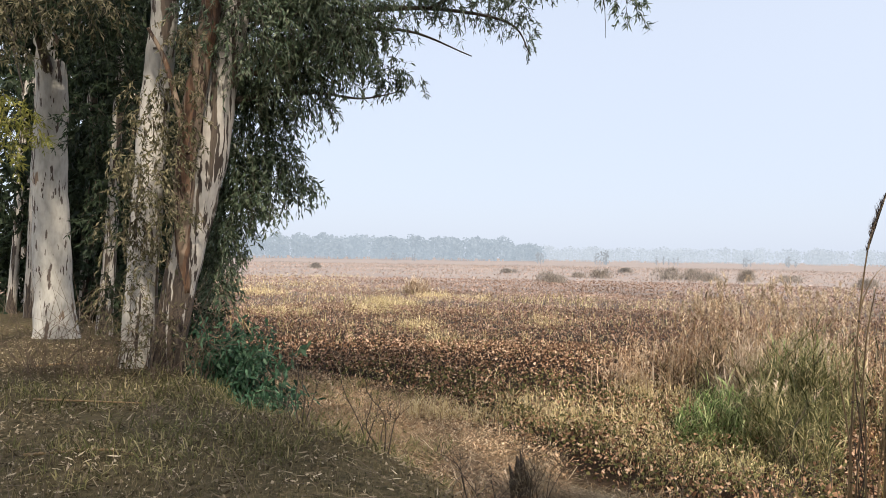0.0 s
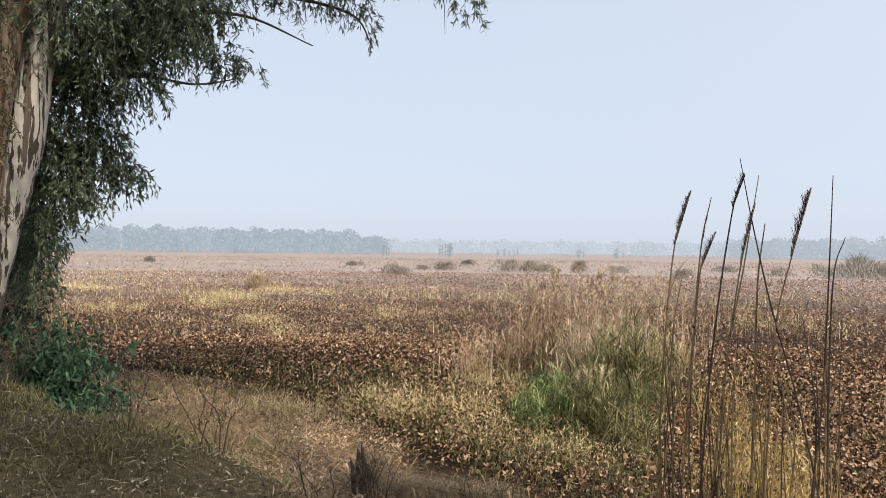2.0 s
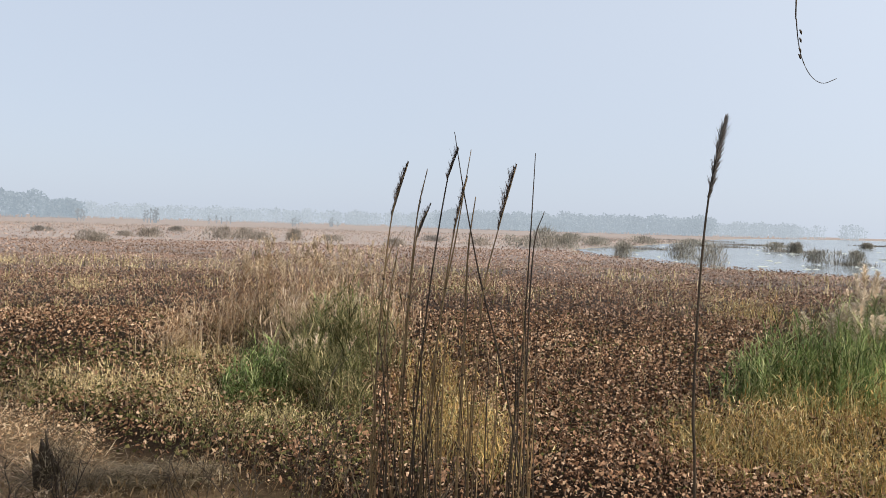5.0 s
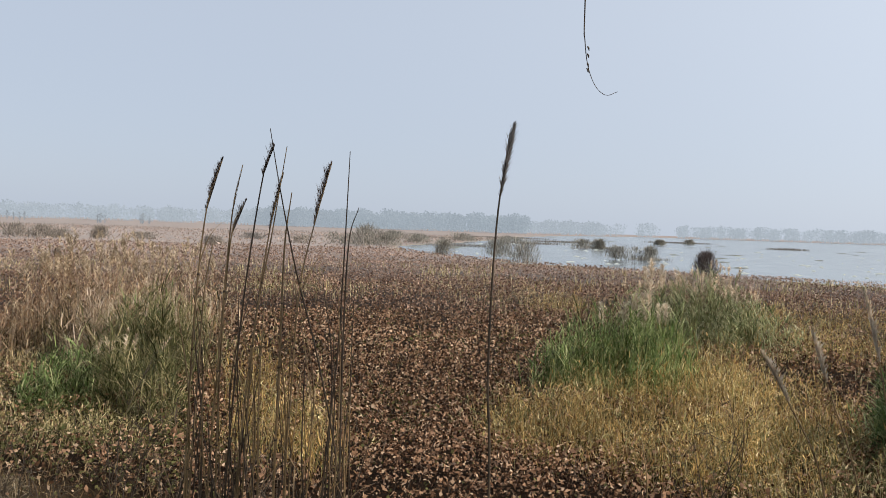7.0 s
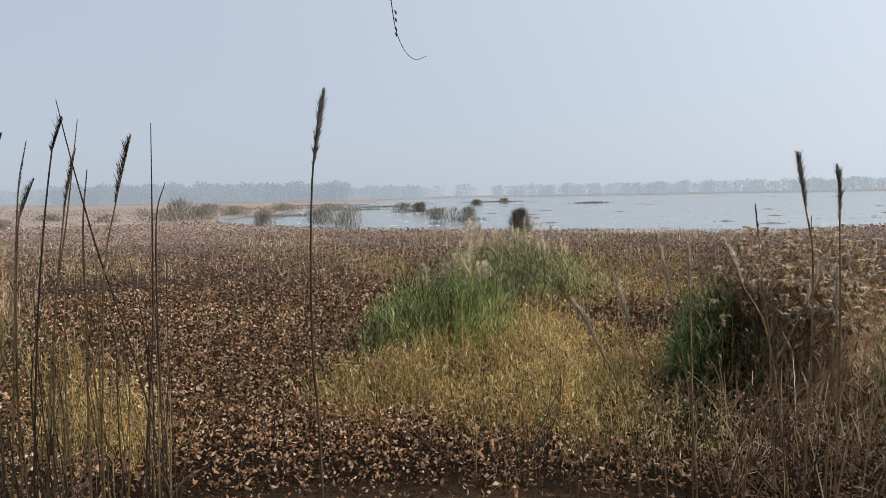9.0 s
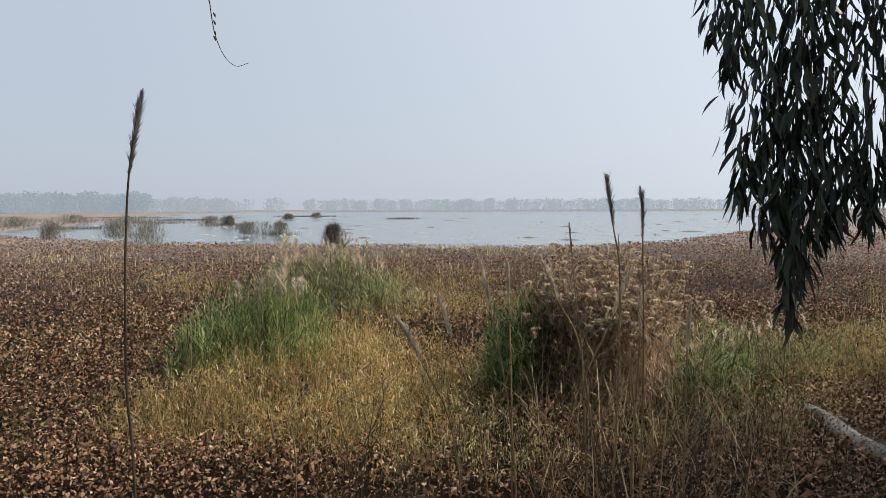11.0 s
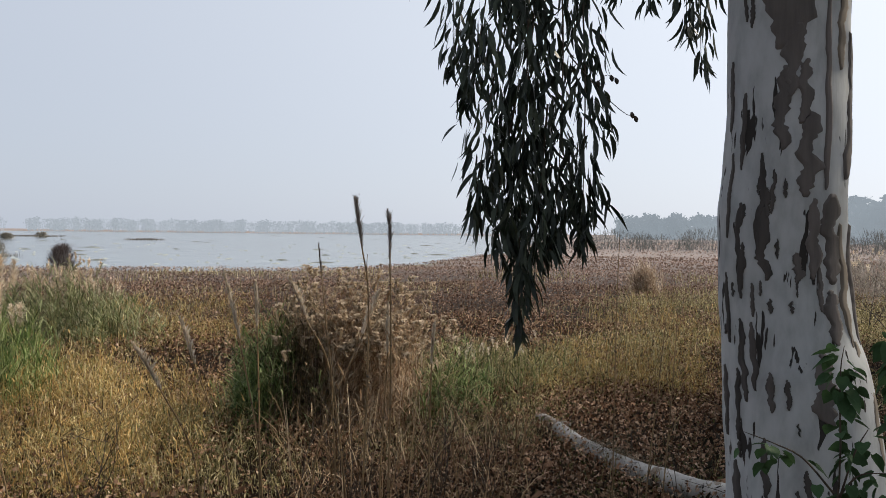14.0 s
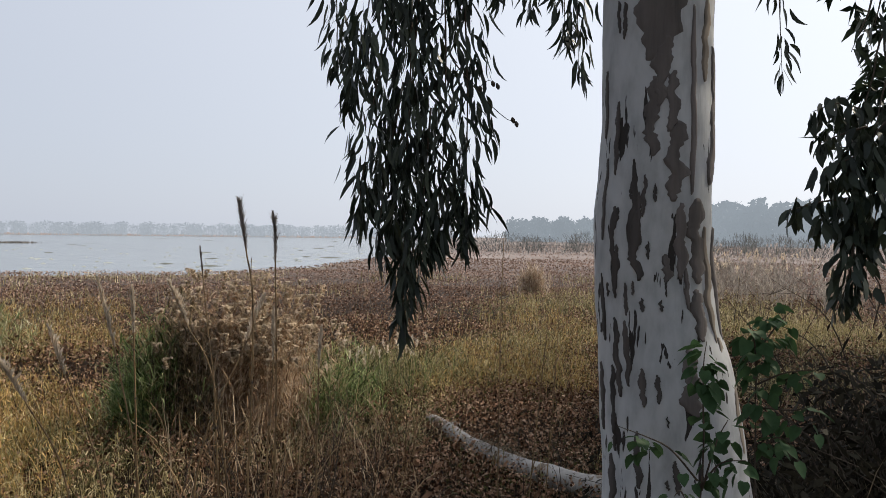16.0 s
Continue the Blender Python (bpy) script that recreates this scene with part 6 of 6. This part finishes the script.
root = thing("seed_twig", (3.1, -.72, 3.0), "fine twig with small dry seed capsules", "twig")
g = tube(Geo(), [(3.07, -.62, 3.1), (3.06, -.75, 2.95), (3.05, -.84, 2.87), (3.05, -.88, 2.86)], [.003, .0018, .001], 4)
tube(g, [(3.06, -.72, 2.98), (3.05, -.76, 3.02), (3.05, -.8, 3.01)], [.0018, .001], 4)
part("stem", g, M_TWIG, root)
for q in ((3.05, -.88, 2.86), (3.05, -.865, 2.875), (3.05, -.8, 3.01), (3.05, -.78, 3.02), (3.06, -.73, 3.0), (3.06, -.7, 3.06)):
    part("capsule", tube(Geo(), [q, (q[0], q[1] - .005, q[2] - .012), (q[0], q[1] - .008, q[2] - .024)], [.004, .01, .004], 6), M_TWIG, root)

# broad-leaved sapling in front of the trunk
root = thing("broad_leaved_sapling", (2.5, -1.6, .9), "young climber with heart-shaped green leaves beside the trunk", "sapling")
for line, n, first in (([(2.54, -1.62, .9), (2.52, -1.64, 1.47), (2.52, -1.64, 1.91), (2.51, -1.66, 2.05), (2.5, -1.68, 2.17)], 26, 24), ([(2.52, -1.64, 1.87), (2.47, -1.72, 1.92), (2.41, -1.8, 1.94)], 7, 12), ([(2.52, -1.64, 1.79), (2.46, -1.74, 1.79), (2.42, -1.79, 1.81)], 7, 12),
                       ([(2.52, -1.64, 1.63), (2.48, -1.7, 1.69), (2.46, -1.74, 1.66)], 9, 8), ([(2.5, -1.36, .9), (2.43, -1.39, 1.55), (2.43, -1.39, 1.85), (2.43, -1.39, 1.97), (2.43, -1.4, 2.04)], 22, 22),
                       ([(2.44, -1.38, 1.56), (2.48, -1.3, 1.66), (2.51, -1.22, 1.7), (2.55, -1.13, 1.73)], 9, 10), ([(2.43, -1.39, 1.55), (2.4, -1.44, 1.63), (2.36, -1.51, 1.65)], 8, 10), ([(2.43, -1.39, 1.53), (2.41, -1.43, 1.7), (2.39, -1.46, 1.78)], 9, 8),
                       ([(2.45, -1.36, 1.45), (2.46, -1.33, 1.52), (2.47, -1.31, 1.5)], 5, 10), ([(2.52, -1.64, 1.93), (2.47, -1.6, 2.03), (2.46, -1.57, 2.1)], 7, 16), ([(2.52, -1.64, 1.98), (2.5, -1.7, 2.08), (2.47, -1.75, 2.15)], 6, 16)):
    part("stem", tube(Geo(), line, [.004, .003, .0012], 5, 12), M_TWIG, root)
    c = curve_points(line, 40)
    n = int(n * 2.0)
    s = rng.integers(int(first * .6), 40, n)
    az = rng.uniform(0, 6.28, n)
    D = np.stack([np.cos(az), np.sin(az), rng.uniform(-1.8, -.1, n)], -1)
    for i in range(n):
        g = broad_leaves(Geo(), (c[s[i]] + D[i] * rng.uniform(.02, .05))[None], D[i][None], rng.uniform(.036, .066))
        part("leaf", g, M_BROAD, root)

# crown of a further gum past the trunk
gum_tree("gum tree with grey-green crown beyond the near trunk", [([(7.2, -7.4, .5), (7.1, -7.2, 3), (6.9, -6.6, 6), (6.8, -6.3, 9)], [.25, .2, .16, .1], M_BARK)], (7.2, -7.4, .8), [(6.28, -5.62, 4.1, .2), (6.22, -5.78, 4.6, .18), (6.25, -5.7, 3.7, .15), (6.5, -6.4, 6, .9), (7.2, -6.6, 7.5, 1.2), (6.4, -7.2, 7, 1.1)], M_GUM, [([(7, -6.9, 5), (6.7, -6.3, 5), (6.3, -5.7, 4.5)], [.05, .03, .01])], per=1200, L=.075, W=.011)
# gums out of view behind the camera, added to shade bank, log and brush
for x, y, h in ((-4.5, -3.5, 12), (1.5, -6.5, 13), (-9.5, 2.0, 12), (11.3, -13.2, 10.5), (14.2, -13.6, 10)):
    balls = [(x + rng.normal(0, 1.5), y + rng.normal(0, 1.5), h * rng.uniform(.5, 1), rng.uniform(1.1, 1.6)) for _ in range(14)]
    gum_tree("tall gum tree out of view, added for its shade", [([(x, y, .5), (x, y, 1), (x + .2, y + .1, h * .5), (x + .3, y, h)], [.5, .33, .26, .1], M_BARK)], (x, y, .9), balls, M_GUM_SHADE, per=190, L=.46, W=.12, sides=12)

# two more unseen gums, added to shade the log and brush
for x, y, h in ((6.0, -10.4, 9.5), (8.9, -11.8, 10.0)):
    balls = [(x + rng.normal(0, 1.0), y + rng.normal(0, 1.0), h * rng.uniform(.4, 1), rng.uniform(.9, 1.3)) for _ in range(21)]
    gum_tree("tall gum tree out of view, added for its shade", [([(x, y, .5), (x, y, 1), (x + .2, y + .1, h * .5), (x + .3, y, h)], [.5, .33, .26, .1], M_BARK)], (x, y, .9), balls, M_GUM_SHADE, per=330, L=.46, W=.13, sides=12)

# unseen gum added to shade the upper trunks of the left trees
x, y = -5.6, 4.0
gum_tree("tall gum tree out of view, added to shade the trunks", [([(x, y, .5), (x, y, 1), (x + .3, y + .5, 6), (x + 1.2, y + 1.6, 11)], [.5, .33, .26, .1], M_BARK)], (x, y, .9),
         [(-4.9, 7.0, 9.2, 1.2), (-4.4, 6.6, 10.4, 1.2), (-2.3, 5.0, 9.4, 1.0), (-2.7, 5.6, 10.4, 1.1), (-5.6, 7.4, 10.6, 1.2), (-3.4, 5.2, 8.6, .9), (-1.5, 4.6, 10, .9)], M_GUM_SHADE, per=330, L=.30, W=.07, sides=12)

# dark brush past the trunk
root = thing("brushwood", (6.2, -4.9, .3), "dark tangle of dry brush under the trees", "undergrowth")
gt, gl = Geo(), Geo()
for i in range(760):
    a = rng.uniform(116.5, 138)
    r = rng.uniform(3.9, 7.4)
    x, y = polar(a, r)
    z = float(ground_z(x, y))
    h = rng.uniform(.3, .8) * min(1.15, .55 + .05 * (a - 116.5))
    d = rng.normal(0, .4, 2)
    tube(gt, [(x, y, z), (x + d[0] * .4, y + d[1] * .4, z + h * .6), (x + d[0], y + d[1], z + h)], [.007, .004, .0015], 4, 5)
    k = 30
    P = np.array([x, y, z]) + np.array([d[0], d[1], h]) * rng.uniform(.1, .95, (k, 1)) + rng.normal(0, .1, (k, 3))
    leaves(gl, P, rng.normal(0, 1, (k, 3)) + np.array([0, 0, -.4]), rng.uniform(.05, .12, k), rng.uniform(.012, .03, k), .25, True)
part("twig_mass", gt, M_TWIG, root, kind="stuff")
# leaf colour taken almost to black for the shade under the trees
part("foliage", gl, leaf_mat("dry_brush_leaf_shaded", [(.016, .014, .011), (.032, .028, .02), (.06, .054, .038)], .1, .7, 1.2), root)
for pts in ([(4.6, -3.6, .8), (4.9, -3.3, 1.5), (5.0, -2.9, 2.0)], [(4.8, -3.9, .8), (5.1, -3.7, 1.6), (5.4, -3.1, 1.9)], [(4.5, -3.9, .8), (4.6, -3.9, 1.7), (4.75, -3.6, 2.3)], [(5.4, -4.4, .6), (5.3, -4.0, 1.7), (5.2, -3.4, 2.1)]):
    root = thing("dry_branch", pts[0], "thin bare dry branch arching out of brush", "branch")
    g = tube(Geo(), pts, [.008, .005, .0015], 5, 12)
    c = curve_points(pts, 20)
    for i in (8, 11, 14, 17):
        tube(g, [c[i], c[i] + rng.normal(0, .12, 3) + np.array([0, 0, .08]), c[i] + rng.normal(0, .2, 3) + np.array([0, 0, .2])], [.003, .002, .0008], 4, 5)
    part("stem", g, M_TWIG, root)


# ---- fallen log, stump, bare shrubs, fallen branches ----
log_pts = [(9.5, -1.48, .12), (9.2, -1.53, .14), (8.23, -1.74, .12), (7.55, -2.02, .11), (6.96, -2.31, .12), (6.48, -2.66, .14), (5.7, -3.2, .2)]
root = thing("fallen_log", (7.55, -2.02, 0), "pale fallen gum log with peeling bark on dead leaves", "log")
part("trunk", tube(Geo(), log_pts, [.04, .065, .085, .09, .10, .11, .12], 18, 60, .16, 3.5), M_LOG, root, smooth=True)
g = Geo()
n = 330
s = np.concatenate([rng.normal(.46, .06, 250), rng.uniform(.1, .95, 80)])
c = curve_points(log_pts, 100)[np.clip((s * 100).astype(int), 0, 99)]
blades(g, c + np.stack([rng.normal(0, .03, n), rng.normal(0, .05, n), .09 + rng.normal(0, .02, n)], -1), rng.uniform(.08, .25, n), .008, rng.uniform(.9, 1.7, n), rng.uniform(.2, .9, n), segs=3)
part("peeling_bark", g, M_BANK_LITTER, root, "grey shredded bark strips", kind="stuff")
part("knot", tube(Geo(), [(9.0, -1.6, .1), (8.97, -1.72, .14), (8.95, -1.78, .15)], [.05, .04, .02], 8, 6, .2, 8), M_LOG, root, smooth=True)

root = thing("old_stump", (.72, 7.45, .1), "dark rotten stump wrapped in dry straw", "stump")
for dx, dy, top, r0 in ((0, 0, .44, .07), (.06, .02, .33, .05), (-.06, -.02, .36, .045), (.02, -.05, .52, .03), (-.03, .05, .26, .05), (.1, 0, .2, .04)):
    part("splinter", tube(Geo(), [(.70 + dx, 7.45 + dy, -.02), (.69 + dx * 1.1, 7.45 + dy, top * .55), (.66 + dx * 1.3, 7.44 + dy, top)], [r0, r0 * .75, r0 * .12], 7, 9, .35, 11), M_TWIG, root)
g = Geo()
n = 700
blades(g, np.stack([.80 + rng.normal(0, .09, n), 7.4 + rng.normal(0, .09, n), .1 + rng.uniform(0, .36, n) ** 1.3], -1), rng.uniform(.1, .34, n), .006, rng.uniform(.2, 1.6, n), rng.uniform(.4, 2.4, n))
part("straw", g, M_BANK_LITTER, root, "grey-brown dry straw")
root = thing("straw_heap", (1.3, 7.2, .1), "low heap of matted grey straw at the marsh edge", "straw")
g = Geo()
n = 3200
u = rng.random(n)
x, y = .95 + u * 1.1 + rng.normal(0, .08, n), 7.3 - u * .45 + rng.normal(0, .1, n)
blades(g, np.stack([x, y, ground_z(x, y) + rng.uniform(0, .2, n)], -1), rng.uniform(.08, .24, n), .007, rng.uniform(1.1, 1.8, n), rng.uniform(0, .8, n))
part("straw_mass", g, M_BANK_LITTER, root)


def bare_shrub(x, y, h, n, label, lean=.35):
    z = float(ground_z(x, y))
    root = thing("bare_shrub", (x, y, z), label, "shrub", "bare shrubs below the bank")
    for i in range(n):
        g = Geo()
        a = rng.uniform(0, 6.28)
        l = h * rng.uniform(.55, 1.1)
        d = H([math.cos(a) * lean, math.sin(a) * lean, 1.0]) * l
        st = H([x + rng.normal(0, .05), y + rng.normal(0, .05), z - .02])
        pts = [st, st + d * .4 + rng.normal(0, .03, 3), st + d * .75 + rng.normal(0, .05, 3), st + d + rng.normal(0, .07, 3)]
        tube(g, pts, [.0055, .004, .0028, .001], 4, 10)
        c = curve_points(pts, 20)
        for j in rng.integers(5, 19, 8):
            e = H([rng.normal(0, 1), rng.normal(0, 1), rng.uniform(.5, 1.5)])
            e = e / np.linalg.norm(e) * l * rng.uniform(.12, .38)
            tube(g, [c[j], c[j] + e * .5 + rng.normal(0, .015, 3), c[j] + e], [.0026, .0018, .0007], 3, 5)
        part("stem", g, M_TWIG, root)
    return root


BARE = "leafless dark twiggy shrub below the bank"
for x, y, h, n in ((-.55, 5.9, .75, 6), (.2, 5.9, .6, 6), (-1.3, 6.4, .5, 5), (1.5, 5.7, .8, 7), (2.3, 5.5, 1.0, 8), (1.95, 5.9, .8, 7), (2.75, 5.5, .75, 6), (.75, 6.6, .7, 7), (5.5, 2.45, .95, 6), (5.6, 2.1, .7, 4), (6.0, .4, 1.0, 9), (5.9, .0, 1.0, 9), (6.1, -.5, .8, 8), (5.8, .9, .8, 6), (3.2, 5.0, .7, 5), (5.4, 3.4, .5, 4)):
    bare_shrub(x, y, h, n, BARE)
# pale broken cane and fallen sticks
root = thing("broken_cane", (5.2, 2.75, .2), "pale broken cane leaning out of grass", "cane")
part("stem", tube(Geo(), [(5.2, 2.75, .1), (5.25, 2.77, .5), (5.28, 2.85, .82)], [.008, .007, .004], 6), M_STALK, root)
for pts in ([(-4.9, 10.6, .97), (-4.6, 10.2, 1.05), (-4.35, 9.9, 1.2), (-4.2, 9.85, 1.35)], [(-5.2, 9.4, .95), (-4.6, 9.3, 1.02), (-4.1, 9.1, 1.0)], [(-4.0, 7.2, .97), (-3.4, 7.0, 1.0), (-2.9, 7.1, .97)], [(-3.0, 5.2, .97), (-2.5, 5.3, .99), (-2.1, 5.2, .95)]):
    root = thing("fallen_stick", pts[0], "thin pale fallen stick on the bank", "stick")
    part("stem", tube(Geo(), pts, [.012, .01, .005], 5, 14, .15, 9), M_STALK, root)


# ---- the nearest lotus leaves, one by one ----
field_ob = bpy.data.objects["lotus_leaves"]
kinds = []
for i in range(8):
    g = crumpled(Geo(), np.zeros((1, 3)), np.array([1.0]), 9, 1.0)
    me = g.mesh("lotus_leaf")
    me.materials.append(M_LOTUS)
    kinds.append(me)
x, y, r, az = scatter(-2, 118, 6.0, 8.6, 420)
ok = (r > lotus_from(az) + .2) & (np.maximum.reduce([in_patches(x, y, p) for p in (STRAW, GOLD, OLIVE)]) < .3)
for i in np.nonzero(ok)[0][:300]:
    ob = new("leaf", kinds[i % 8])
    ob.parent = field_ob
    ob.location = (x[i], y[i], float(ground_z(x[i], y[i])) + rng.uniform(.12, .26))
    ob.rotation_euler = (rng.normal(0, .5), rng.normal(0, .5), rng.uniform(0, 6.28))
    s = rng.uniform(.035, .06)
    ob.scale = (s, s, s)
